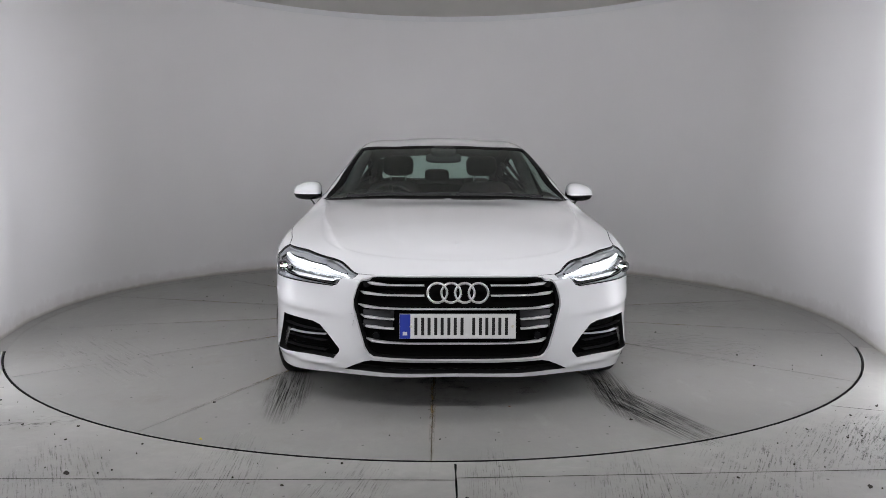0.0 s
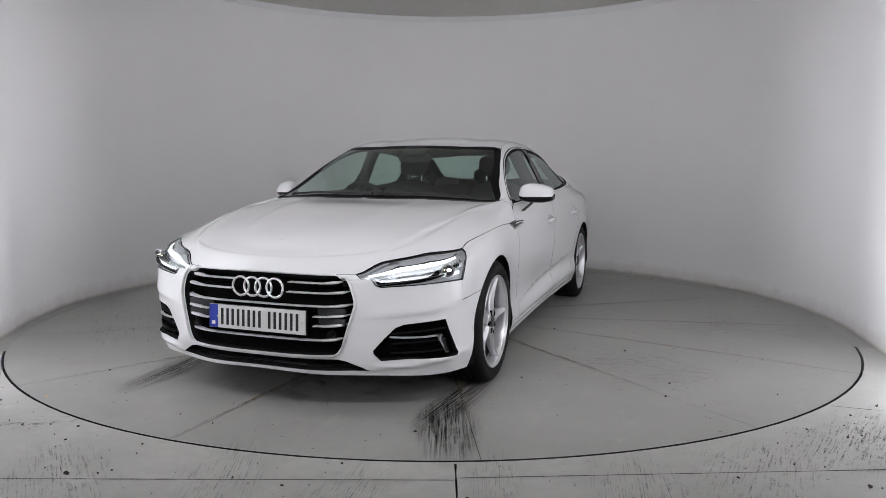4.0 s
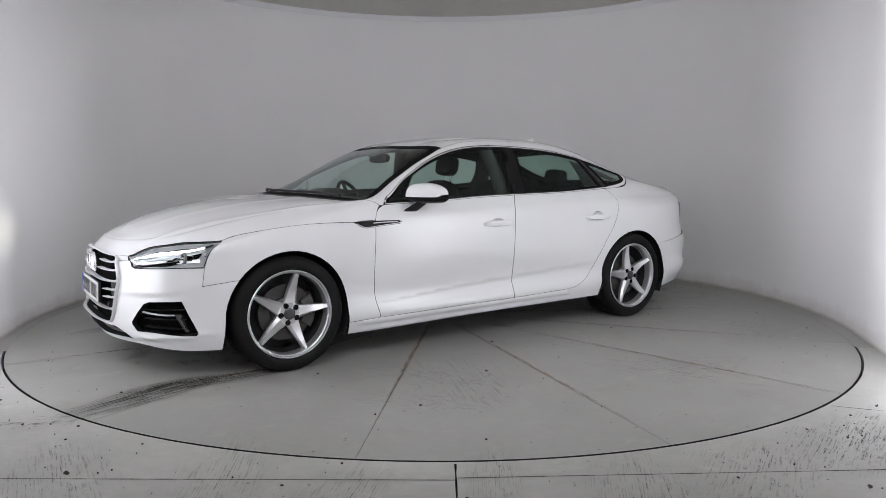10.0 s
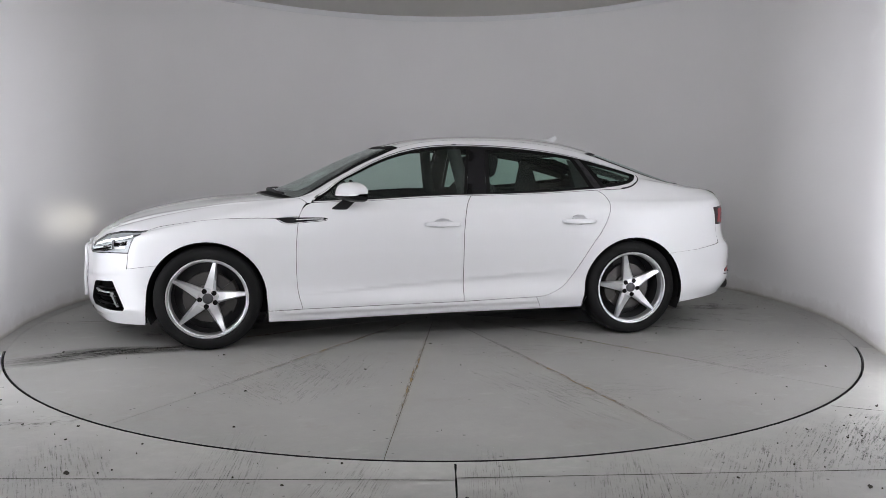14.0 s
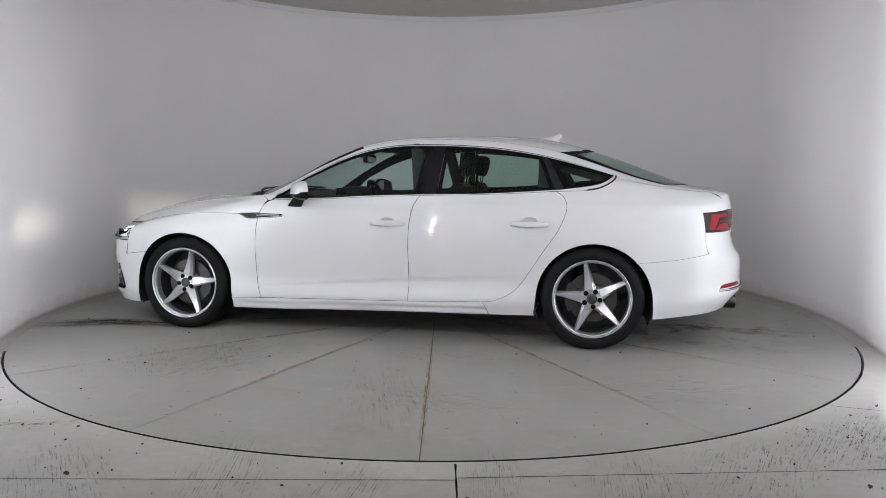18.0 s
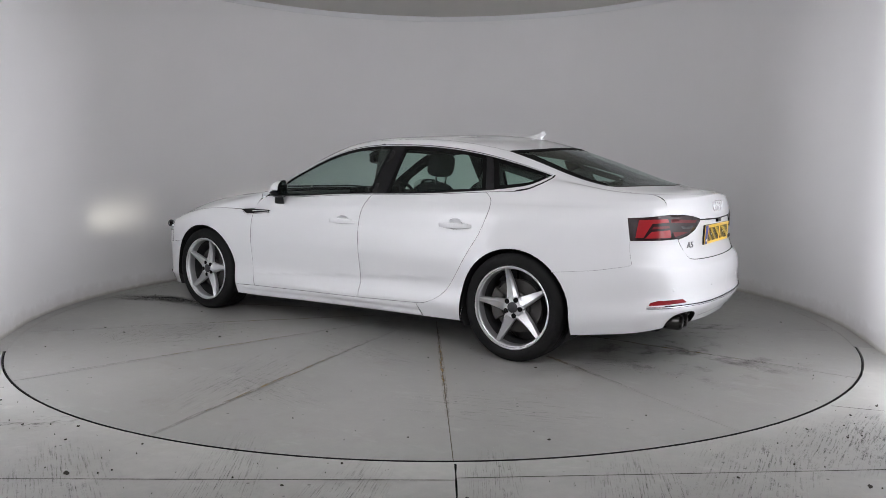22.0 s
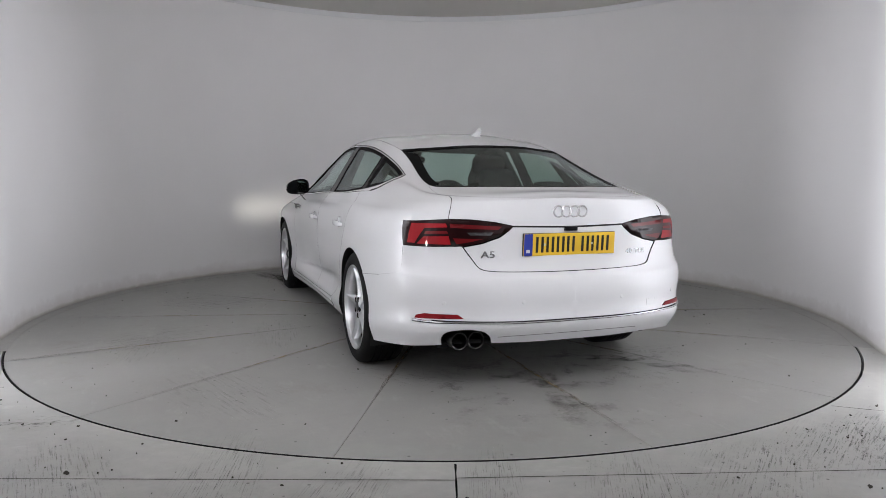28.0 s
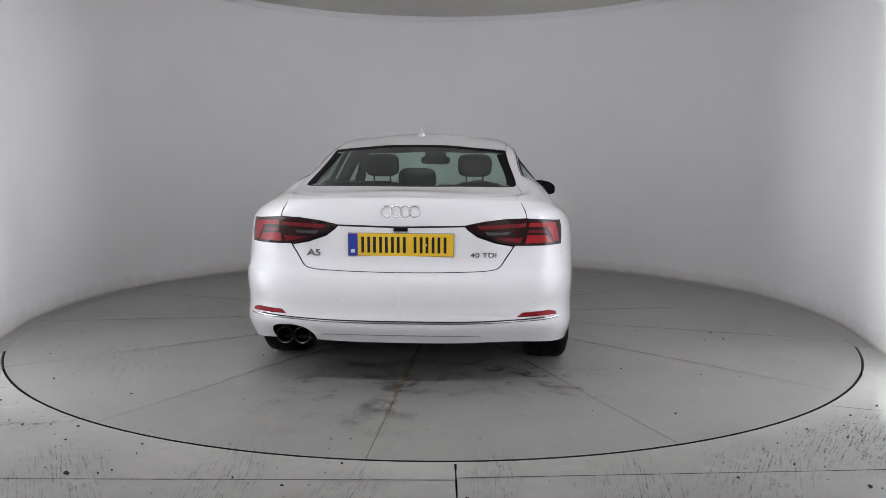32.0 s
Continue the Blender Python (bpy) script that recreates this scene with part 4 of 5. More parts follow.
def clip(poly, a, b, sign):
    """The part of a polygon on one side of the line from a to b."""
    def d(p):
        return sign * ((b[0] - a[0]) * (p[1] - a[1]) - (b[1] - a[1]) * (p[0] - a[0]))
    out = []
    for p, q in zip(poly, poly[1:] + poly[:1]):
        if d(p) >= 0:
            out.append(p)
        if (d(p) >= 0) != (d(q) >= 0):
            k = d(p) / (d(p) - d(q))
            out.append((p[0] + (q[0] - p[0]) * k, p[1] + (q[1] - p[1]) * k))
    return out


P1, P2 = ((3.145, .8), (3.225, 1.25)), ((3.285, .8), (3.32, 1.25))        # middle pillar
P3, P4 = ((4.09, .8), (3.925, 1.25)), ((4.15, .8), (3.965, 1.25))          # bar between rear door glass and quarter glass
for s in (1, -1):
    fr = clip(INNER, *P1, 1)
    mid_p = clip(clip(INNER, *P2, 1), *P1, -1)
    rr = clip(clip(INNER, *P3, 1), *P2, -1)
    bar = clip(clip(INNER, *P4, 1), *P3, -1)
    qq = clip(INNER, *P4, -1)
    framed("front_door_window", fr, GLASS, s, .018)
    framed("rear_door_window", rr, REAR_GLASS, s, .024)
    framed("quarter_window", qq, REAR_GLASS, s, .032)
    panel("pillar_cover", mid_p, BLACK_GLOSS, s, off=-.001, thick=.01, gap=.001, label="gloss black door pillar cover")
    panel("pillar_trim", [(3.95, .835), (4.60, .86), (4.72, 1.185), (3.95, 1.19)], LINING, s, holes=[inset(dense(qq), .045)], off=-.055, thick=.006, gap=0, step=.05, lining=LINING)
    panel("window_bar", bar, BLACK_PLASTIC, s, off=-.003, thick=.01, gap=.001)
    seal = panel("window_seal", DLO, BLACK_PLASTIC, s, holes=[inset(dense(DLO), lambda p: rim_in(p) + .002)], off=.0006, thick=.012, gap=.001, step=.05)
    panel("window_moulding", inset(dense(DLO), rim_out), SATIN, s, holes=[inset(dense(DLO), rim_in)], off=.002, thick=.006, gap=0, step=.02, label="satin aluminium window moulding")

# ---- dark inner shell, wheel housings and floor pan ----
bm = bmesh.new()
box(bm, -1.0, 1.0, -.79, .79, .185, .23)
box(bm, -2.2, -1.02, -.55, .55, .25, .29)
box(bm, 1.02, 2.12, -.52, .52, .20, .24)
car_part("floor_pan", bm, DARK, "black underbody")
for s in (1, -1):
    for cx, r in ((1.414, .372), (-1.42, .372)):
        bm = bmesh.new()
        n = 24
        rows = []
        for i in range(n + 1):
            a = -math.pi * .14 + math.pi * 1.28 * i / n
            rows.append([bm.verts.new((cx + r * math.cos(a), s * y, .33 + r * math.sin(a))) for y in (.895, .56)])
        for a, b in zip(rows, rows[1:]):
            bm.faces.new((a[0], b[0], b[1], a[1]))
        bm.faces.new([q[1] for q in rows])
        car_part("wheel_housing", bm, DARK)
# ---- car: wheels ----
def lathe(bm, profile, n, centre=(0, 0, 0)):
    """Turns a profile of (radius, y) round the y axis."""
    rings = [[bm.verts.new((centre[0] + r * math.cos(2 * math.pi * i / n), centre[1] + y, centre[2] + r * math.sin(2 * math.pi * i / n))) for i in range(n)] for r, y in profile]
    for a, b in zip(rings, rings[1:]):
        for i in range(n):
            bm.faces.new((a[i], a[(i + 1) % n], b[(i + 1) % n], b[i]))
    return rings


def tyre_mesh():
    bm = bmesh.new()
    prof = [(.236, .095), (.245, .112), (.262, .1215), (.285, .1235), (.303, .118), (.316, .108), (.3225, .098), (.3255, .082)]
    for y in (.052, .018):
        prof += [(.3265, y + .008), (.3265, y + .004), (.3195, y + .003), (.3195, y - .003), (.3265, y - .004)]
    prof = prof + [(r, -y) for r, y in reversed(prof)]
    lathe(bm, prof, 96)
    # cross grooves in the tread's shoulders
    for i in range(60):
        a = 2 * math.pi * i / 60
        for s in (1, -1):
            box(bm, -.0045, .0045, s * .088 - .010, s * .088 + .010, .314, .3225, Matrix.Rotation(a, 4, "Y"))
    return finish(bm, "tyre", RUBBER, True)


def rim_mesh():
    bm = bmesh.new()
    lathe(bm, [(.2495, .108), (.2490, .117), (.2460, .1195), (.2400, .1185), (.2375, .1135), (.2362, .1060), (.2320, .1040), (.2300, .1000), (.2270, .0880), (.2265, .05), (.222, .0), (.224, -.07), (.232, -.105)], 72)
    return finish(bm, "rim", ALLOY, True)


def spoke_mesh():
    """One tapering arm of the star: a flat face with a long bevel on one side."""
    bm = bmesh.new()
    rows = []
    for k in range(9):
        s = k / 8
        r = .045 + (.229 - .045) * s
        w = .027 * (1 - s) ** 1.05 + .0125
        face = .097 + .012 * s - .010 * math.sin(s * math.pi)
        lean = .010 * math.sin(s * math.pi)
        rows.append([bm.verts.new((x + lean * 0, y, r)) for x, y in ((-w, face - .036), (-w * .96, face - .014), (-w * .50, face + .001), (w * .90, face - .011), (w, face - .016), (w, face - .040), (0, face - .050))])
    for a, b in zip(rows, rows[1:]):
        for i in range(7):
            bm.faces.new((a[i], a[(i + 1) % 7], b[(i + 1) % 7], b[i]))
    bm.faces.new(rows[0])
    bm.faces.new(rows[-1])
    me = finish(bm, "spoke", ALLOY, True)
    me.set_sharp_from_angle(angle=radians(22))
    return me


def hub_mesh():
    bm = bmesh.new()
    rings = lathe(bm, [(.068, .050), (.068, .088), (.060, .096), (.034, .0965), (.0335, .092)], 40)
    bm.faces.new(rings[-1])
    return finish(bm, "hub", ALLOY, True)


def cap_mesh():
    bm = bmesh.new()
    rings = lathe(bm, [(.0325, .090), (.0325, .0985), (.030, .1005), (.012, .102)], 32)
    bm.faces.new(rings[-1])
    return finish(bm, "centre_cap", material("grey wheel cap", (.06, .06, .065), .35, .4), True)


# a flush black disc: the bolt hole's dark depth is put into its colour
def bolt_hole_mesh():
    bm = bmesh.new()
    rings = lathe(bm, [(.0158, .085), (.0158, .0974), (.0145, .0978), (.004, .0978)], 16)
    bm.faces.new(rings[-1])
    return finish(bm, "bolt_hole_disc", PRINT, False)


def disc_mesh():
    bm = bmesh.new()
    lathe(bm, [(.07, .05), (.085, .045), (.09, .03), (.158, .030), (.160, .026), (.160, .008), (.158, .004), (.09, .004)], 56)
    return finish(bm, "brake_disc", DISC, True)


def caliper_mesh():
    bm = bmesh.new()
    rows = []
    for k in range(9):
        a = radians(-34 + 68 * k / 8)
        rows.append([bm.verts.new((r * math.cos(a), y, r * math.sin(a))) for r, y in ((.105, .052), (.172, .050), (.182, .035), (.182, -.02), (.105, -.02), (.100, .04))])
    for a, b in zip(rows, rows[1:]):
        for i in range(6):
            bm.faces.new((a[i], a[(i + 1) % 6], b[(i + 1) % 6], b[i]))
    bm.faces.new(rows[0])
    bm.faces.new(rows[-1])
    return finish(bm, "brake_caliper", material("cast grey caliper", (.055, .053, .05), .5, .5), True)


def barrel_mesh():
    bm = bmesh.new()
    rings = lathe(bm, [(.2255, .049), (.2215, .0), (.2235, -.07), (.231, -.10), (.10, -.09), (.05, -.02)], 56)
    bm.faces.new(rings[-1])
    return finish(bm, "rim_barrel", ALLOY_DARK, True)


WHEEL_PARTS = {"tyre": tyre_mesh(), "rim": rim_mesh(), "hub": hub_mesh(), "centre_cap": cap_mesh(), "brake_disc": disc_mesh(), "rim_barrel": barrel_mesh()}
SPOKE, BOLT_HOLE, CALIPER = spoke_mesh(), bolt_hole_mesh(), caliper_mesh()


def wheel(x, y, side, turn):
    """A wheel with five arms, its tyre and brake; turn: degrees of its arms."""
    hub = car_part("wheel", WHEEL_PARTS["rim_barrel"], label="silver five-spoke alloy wheel")
    hub.matrix_basis = Matrix.Translation(CAR_AT) @ pose(x, side * y, .3265) @ (Matrix.Identity(4) if side > 0 else pose(0, 0, 0, 0, 0, 180))
    for name in ("tyre", "rim", "hub", "centre_cap", "brake_disc"):
        part(name, WHEEL_PARTS[name], None, hub, "black low-profile tyre" if name == "tyre" else "")
    for k in range(5):
        part("spoke", SPOKE, None, hub).matrix_basis = Matrix.Rotation(radians(turn + 72 * k), 4, "Y")
        part("bolt_hole_disc", BOLT_HOLE, None, hub).matrix_basis = Matrix.Rotation(radians(turn + 36 + 72 * k), 4, "Y") @ Matrix.Translation((0, 0, .050))
    part("brake_caliper", CALIPER, None, hub).matrix_basis = Matrix.Rotation(radians((180 if x > 0 else 0) if side > 0 else (0 if x > 0 else 180)), 4, "Y")
    return hub


for s in (1, -1):
    wheel(1.412, .7935, s, -12)
    wheel(-1.412, .785, s, 11 if s > 0 else 4)

# ---- car: front ----
MESH_BLACK = material("matt black grille back", (.003, .003, .003), .9, spec=.05)
def front_uv(y, z, tail=False):
    """The skin's coordinates of a place on the nose (or the tail) from its y and z."""
    us = np.linspace(ULEN - 1.2, ULEN, 241) if tail else np.linspace(0, 1.2, 241)
    v = .45
    for _ in range(4):
        ys = skin(us, np.full(241, v))[0][:, 1]
        u = float(np.interp(y, ys[::-1], us[::-1]) if tail else np.interp(y, ys, us))
        vs = np.linspace(0, .80, 161)
        v = float(np.interp(z, skin(np.full(161, u), vs)[0][:, 2], vs))
    return u, v


def on_front(y, z, off=0.0, tail=False):
    """A point off metres before the nose or behind the tail, and the normal there."""
    p, n = skin(*front_uv(abs(y), z, tail), off)
    s = 1 if y >= 0 else -1
    return Vector((p[0][0], p[0][1] * s, p[0][2])), Vector((n[0][0], n[0][1] * s, n[0][2]))


grille = panel("grille", GRILLE, MESH_BLACK, 0, off=-.045, thick=.01, gap=-.004, label="black grille with bright slats")
panel("intake_grille", INTAKE, MESH_BLACK, 0, off=-.05, thick=.01, gap=-.006)


_line = [p for p in dense(GRILLE, .02) if p[0] > 1e-6 or p[1] in (.755, .150)]
_p = skin([q[0] for q in _line], [q[1] for q in _line], .012)[0]
_loop = np.concatenate([_p, (_p * [1, -1, 1])[::-1][1:-1]])
bm = bmesh.new()
_rows = []
for i in range(len(_loop)):
    t = Vector(_loop[(i + 1) % len(_loop)] - _loop[i - 1]).normalized()
    a = t.cross(Vector((1, 0, 0))).normalized()
    b = t.cross(a)
    _rows.append([bm.verts.new(Vector(_loop[i]) + a * .0036 * math.cos(q) + b * .010 * math.sin(q)) for q in [2 * math.pi * j / 10 for j in range(10)]])
for i in range(len(_rows)):
    for q in range(10):
        bm.faces.new((_rows[i][q], _rows[i][(q + 1) % 10], _rows[(i + 1) % len(_rows)][(q + 1) % 10], _rows[(i + 1) % len(_rows)][q]))
part("grille_frame", bm, SATIN, grille, "bright aluminium grille surround")


def bar_mesh(name, stations, mat, h, d):
    """A slat through stations of (y, z, x, relative height)."""
    bm = bmesh.new()
    rows = []
    for y, z, x, k in stations:
        rows.append([bm.verts.new((x + a, y, z + b * k)) for a, b in ((-d, h * .5), (-.002, h * .5), (0, h * .2), (-.003, -h * .5), (-d, -h * .5))])
    for a, b in zip(rows, rows[1:]):
        for i in range(5):
            bm.faces.new((a[i], a[(i + 1) % 5], b[(i + 1) % 5], b[i]))
    bm.faces.new(rows[0])
    bm.faces.new(rows[-1])
    me = finish(bm, name, mat, True)
    me.set_sharp_from_angle(angle=radians(25))
    return me


def grille_half_width(z):
    return float(np.interp(z, [.285, .32, .54, .655], [.385, .42, .472, .395])) - .012


for z, inner in ((.610, .150), (.566, .150), (.506, 0), (.459, .285), (.4155, .285), (.350, 0)):
    w = grille_half_width(z)
    spans = [(-w, -inner), (inner, w)] if inner else [(-w, w)]
    for a, b in spans:
        st = []
        for k in range(31):
            y = a + (b - a) * k / 30
            edge = w - abs(y)
            blade = math.sin(math.pi * min(1, max(0, edge - .004) / .10) ** .6) if edge < .104 else 0
            st.append((y, z + .004 + .008 * max(0, 1 - edge / .10), on_front(y, z, .002)[0].x - .030 * max(0, 1 - edge / .02), max(.25, (1 + 1.1 * blade) * min(1, edge / .02))))
        part("slat", bar_mesh("slat", st, SATIN, .0050, .03), None, grille)
for s in (1, -1):           # grey side blocks beside the plate and the sensors in the grille
    bm = bmesh.new()
    for z0, z1 in ((.464, .500), (.4195, .453)):
        x = on_front(s * .36, .45, -.03)[0].x
        y0, y1 = sorted((s * .285, s * .425))
        box(bm, x - .02, x, y0, y1, z0, z1)
    part("grille_block", bm, material("dark grey plastic", (.03, .031, .034), .5), grille, bevel=.003)
    bm = bmesh.new()
    x = on_front(s * .36, .385, -.012)[0].x
    bmesh.ops.create_cone(bm, segments=20, radius1=.02, radius2=.015, depth=.03, cap_ends=True, matrix=pose(x, s * .365, .385, 0, 90, 0))
    part("radar_sensor", bm, BLACK_GLOSS, grille)


def ring_shape(name, major, minor, mat, flat=.6):
    bm = bmesh.new()
    n, k = 40, 10
    rows = [[bm.verts.new((minor * flat * math.sin(2 * math.pi * j / k), (major + minor * math.cos(2 * math.pi * j / k)) * math.cos(2 * math.pi * i / n),
                           (major + minor * math.cos(2 * math.pi * j / k)) * math.sin(2 * math.pi * i / n))) for j in range(k)] for i in range(n)]
    for i in range(n):
        for j in range(k):
            bm.faces.new((rows[i][j], rows[(i + 1) % n][j], rows[(i + 1) % n][(j + 1) % k], rows[i][(j + 1) % k]))
    return finish(bm, name, mat, True)


front_ring, rear_ring = ring_shape("badge_ring", .0435, .0062, CHROME, 1), ring_shape("badge_ring", .0275, .0042, CHROME, 1)
badge = car_part("front_badge", ring_shape("badge_plate", .04, .003, BLACK_PLASTIC), label="four linked bright rings")
badge.location = Vector(CAR_AT) + Vector((2.262, .0306, .583))
for k in range(4):
    p = on_front((k - 1.5) * .0613, .583, .006)[0]
    part("badge_ring", front_ring, None, badge).location = p + Vector((0, 0, 0)) - Vector((2.262, .0306, .583))
rear_badge = car_part("rear_badge", rear_ring, label="four linked bright rings")
rear_badge.location = Vector(CAR_AT) + Vector((on_front(.0675, .928, .003, True)[0].x, .0675, .928))
for k in range(1, 4):
    part("badge_ring", rear_ring, None, rear_badge).location = (0, -.045 * k, 0)

PLATE_WHITE = material("white plate", (.62, .62, .61), .35)
PLATE_YELLOW = material("yellow plate", (.72, .46, .035), .35)
PLATE_BLUE = material("blue plate band", (.02, .04, .30), .4)
PLATE_INK = material("black plate print", (.012, .012, .012), .4)
PLATE_RIM = material("black plate holder", (.015, .015, .016), .4)


def plate(name, m, mat, label, bolts):
    """A number plate in its own plane (x right, z up, towards -y): backing, band and plain bars for its signs."""
    bm = bmesh.new()
    box(bm, -.260, .260, -.004, .004, -.0555, .0555)
    top = car_part(name, bm, mat, label, bevel=.0015, smooth=False)
    top.matrix_basis = Matrix.Translation(CAR_AT) @ m
    bm = bmesh.new()
    box(bm, -.2615, .2615, 0, .012, -.057, .057)
    part("plate_holder", bm, PLATE_RIM, top, bevel=.002)
    bm = bmesh.new()
    box(bm, -.259, -.212, -.0052, -.0038, -.0545, .0545)
    part("plate_band", bm, PLATE_BLUE, top, "blue band", smooth=False)
    x = -.196
    for k in range(7):
        x += .024 if k == 4 else 0
        for a in (.002, .032):
            bm = bmesh.new()
            box(bm, x + a, x + a + .0135, -.0054, -.0038, -.0395, .0395)
            part("plate_bar", bm, PLATE_INK, top, smooth=False)
        x += .0585
    bm = bmesh.new()
    box(bm, -.246, -.226, -.0056, -.0045, -.040, -.024)
    part("plate_mark", bm, PLATE_WHITE, top, smooth=False)
    for bx in bolts:
        bm = bmesh.new()
        bmesh.ops.create_cone(bm, segments=14, radius1=.006, radius2=.004, depth=.004, cap_ends=True, matrix=pose(bx, -.0065, 0, 90, 0, 0))
        part("plate_screw", bm, material("plate screw cap", (.55, .52, .42), .4), top)
    return top


plate("front_plate", pose(2.281, 0, .4365, -2, 0, 90), PLATE_WHITE, "white front number plate with plain bars", (-.21, .245))
plate("rear_plate", pose(-2.332, 0, .764, 3, 0, -90), PLATE_YELLOW, "yellow rear number plate with plain bars", (-.145, .125))

# front lamps: a grey bowl with lit guides, a ribbed reflector and a projector behind a clear cover
LIT = material("lit light guide", (.9, .92, .95), .3, glow=(.95, .97, 1), power=2.6)
DIM_LIT = material("softly lit light guide", (.8, .81, .83), .3, glow=(.95, .97, 1), power=.5)
BEAM = material("lit projector lamp", (.9, .92, .95), .3, glow=(1, .93, .80), power=6500.0)
LAMP_POLY = LAMP_TOP + LAMP_LOW[1:-1]
LAMP_BOWL = material("grey lamp bowl", (.58, .58, .60), .35, .3)
LAMP_BROW = material("grey lamp brow", (.38, .38, .39), .35, spec=.4)
LAMP_DARK = material("dark grey lamp insert", (.16, .16, .17), .25, spec=.5)
LENS_GREY = material("lamp reflector", (.62, .63, .65), .22, .85)
LENS_GLASS = material("projector lens", (.03, .03, .034), .04, coat=1)


def lamp_at(a, b):
    """A place in the headlamp: a from its inner to its outer end, b from its lower to its upper edge."""
    lo = np.interp(a, [0, .5, 1], [.566, .80, 1.03]), np.interp(a, [0, .5, 1], [.508, .487, .466])
    hi = np.interp(a, [0, .33, .64, 1], [.476, .70, .905, 1.14]), np.interp(a, [0, .33, .64, 1], [.780, .857, .853, .791])
    return float(lo[0] + (hi[0] - lo[0]) * b), float(lo[1] + (hi[1] - lo[1]) * b)


def lamp_poly(*pts):
    return [lamp_at(*p) for p in pts]


LENS_HOLE = [(.925 + .052 * math.cos(q), .625 + .095 * math.sin(q)) for q in [2 * math.pi * k / 24 for k in range(24)]]
BOWL_HOLE = [(.965 + .070 * math.cos(q), .615 + .105 * math.sin(q)) for q in [2 * math.pi * k / 24 for k in range(24)]]
for s in (1, -1):
    lamp = panel("headlamp", LAMP_POLY, LAMP_BOWL, s, holes=[BOWL_HOLE], off=-.032, thick=.004, gap=-.002, label="lit clear headlamp with a light guide", step=.02)
    panel("lamp_cover", LAMP_POLY, LAMP_GLASS, s, off=-.001, thick=0, gap=.002, parent=lamp)
    panel("lamp_seal", LAMP_POLY, BLACK_GLOSS, s, holes=[inset(dense(LAMP_POLY), .0055)], off=-.002, thick=.006, gap=.001, parent=lamp, step=.02, lining=BLACK_GLOSS)
    panel("lamp_wall", LAMP_POLY, LAMP_BOWL, s, holes=[inset(dense(LAMP_POLY), .011)], off=-.010, thick=.018, gap=.001, parent=lamp, step=.02, lining=LAMP_BOWL)
    panel("lamp_brow", lamp_poly((.10, .97), (.10, .93), (.35, .925), (.65, .925), (.86, .93), (.93, .97), (.65, .985), (.33, .985)), LAMP_BROW, s, off=-.009, thick=.01, gap=0, parent=lamp, step=.02)
    strip("light_guide", lamp_poly((.075, .83), (.14, .86), (.35, .86), (.60, .86), (.76, .862), (.87, .865)), .024, LIT, s, -.008, .006, "lit white light guide", lamp)
    strip("light_guide", lamp_poly((.055, .78), (.050, .55), (.050, .33), (.075, .15), (.16, .12), (.45, .115), (.75, .11), (.93, .12)), .020, DIM_LIT, s, -.008, .006, "softly lit lower light guide", lamp)
    strip("lamp_blade", lamp_poly((.10, .36), (.16, .34), (.36, .36), (.50, .42), (.60, .52)), .010, LENS_GREY, s, -.012, .012, "", lamp)
    panel("inner_reflector", lamp_poly((.12, .72), (.44, .74), (.47, .56), (.40, .46), (.14, .44)), LENS_GREY, s, off=-.020, thick=.004, gap=0, parent=lamp, step=.02)
    for k in range(7):
        x = .16 + .04 * k
        strip("reflector_rib", lamp_poly((x, .50), (x, .60), (x + .004, .70)), .004, LAMP_BOWL, s, -.016, .004, "", lamp)
    panel("lamp_insert", lamp_poly((.49, .72), (.89, .74), (.91, .24), (.62, .22), (.55, .40), (.50, .50)), LAMP_DARK, s, holes=[LENS_HOLE], off=-.022, thick=.004, gap=0, parent=lamp, step=.02)
    panel("side_reflector", lamp_poly((.915, .80), (.965, .82), (.965, .20), (.925, .20)), LAMP_BOWL, s, off=-.012, thick=.01, gap=0, parent=lamp, step=.02)
    # the projector: a lamp deep in a black box with a slot, so that it throws a low flat beam ahead
    p = skin([.925], [.625], -.022)[0][0]
    eye_m = Matrix.Translation((p[0], p[1] * s, p[2])) @ pose(0, 0, 0, 0, -3, 4 * s)
    bm = bmesh.new()
    for y0, y1, z0, z1 in ((-.019, -.017, -.011, .011), (.017, .019, -.011, .011), (-.019, .019, -.011, -.0050), (-.019, .019, .0050, .011)):
        box(bm, -.034, 0, y0, y1, z0, z1, eye_m)
    box(bm, -.038, -.034, -.019, .019, -.011, .011, eye_m)
    part("projector_box", bm, MESH_BLACK, lamp)
    bm = bmesh.new()
    bmesh.ops.create_circle(bm, cap_ends=True, segments=20, radius=.0072, matrix=eye_m @ pose(-.0325, 0, 0, 0, 90, 0))
    part("beam_source", bm, BEAM, lamp)
    bm = bmesh.new()
    rows = [[bm.verts.new(eye_m @ Vector((x, r * math.cos(q), r * .95 * math.sin(q)))) for q in [2 * math.pi * k / 28 for k in range(28)]] for x, r in ((-.008, .031), (.004, .031), (.005, .026), (-.004, .024))]
    for a, b in zip(rows, rows[1:]):
        for i in range(28):
            bm.faces.new((a[i], a[(i + 1) % 28], b[(i + 1) % 28], b[i]))
    part("lens_ring", bm, LAMP_DARK, lamp)
    bm = bmesh.new()
    for up in (1, -1):
        for x0, x1, z0, z1 in ((-.006, -.001, .0078, .0225),):
            zz = sorted((up * z0, up * z1))
            box(bm, x0, x1, -.0195, .0195, zz[0], zz[1], eye_m)
    part("lens_half", bm, LENS_GLASS, lamp, "dark projector glass", bevel=.001)

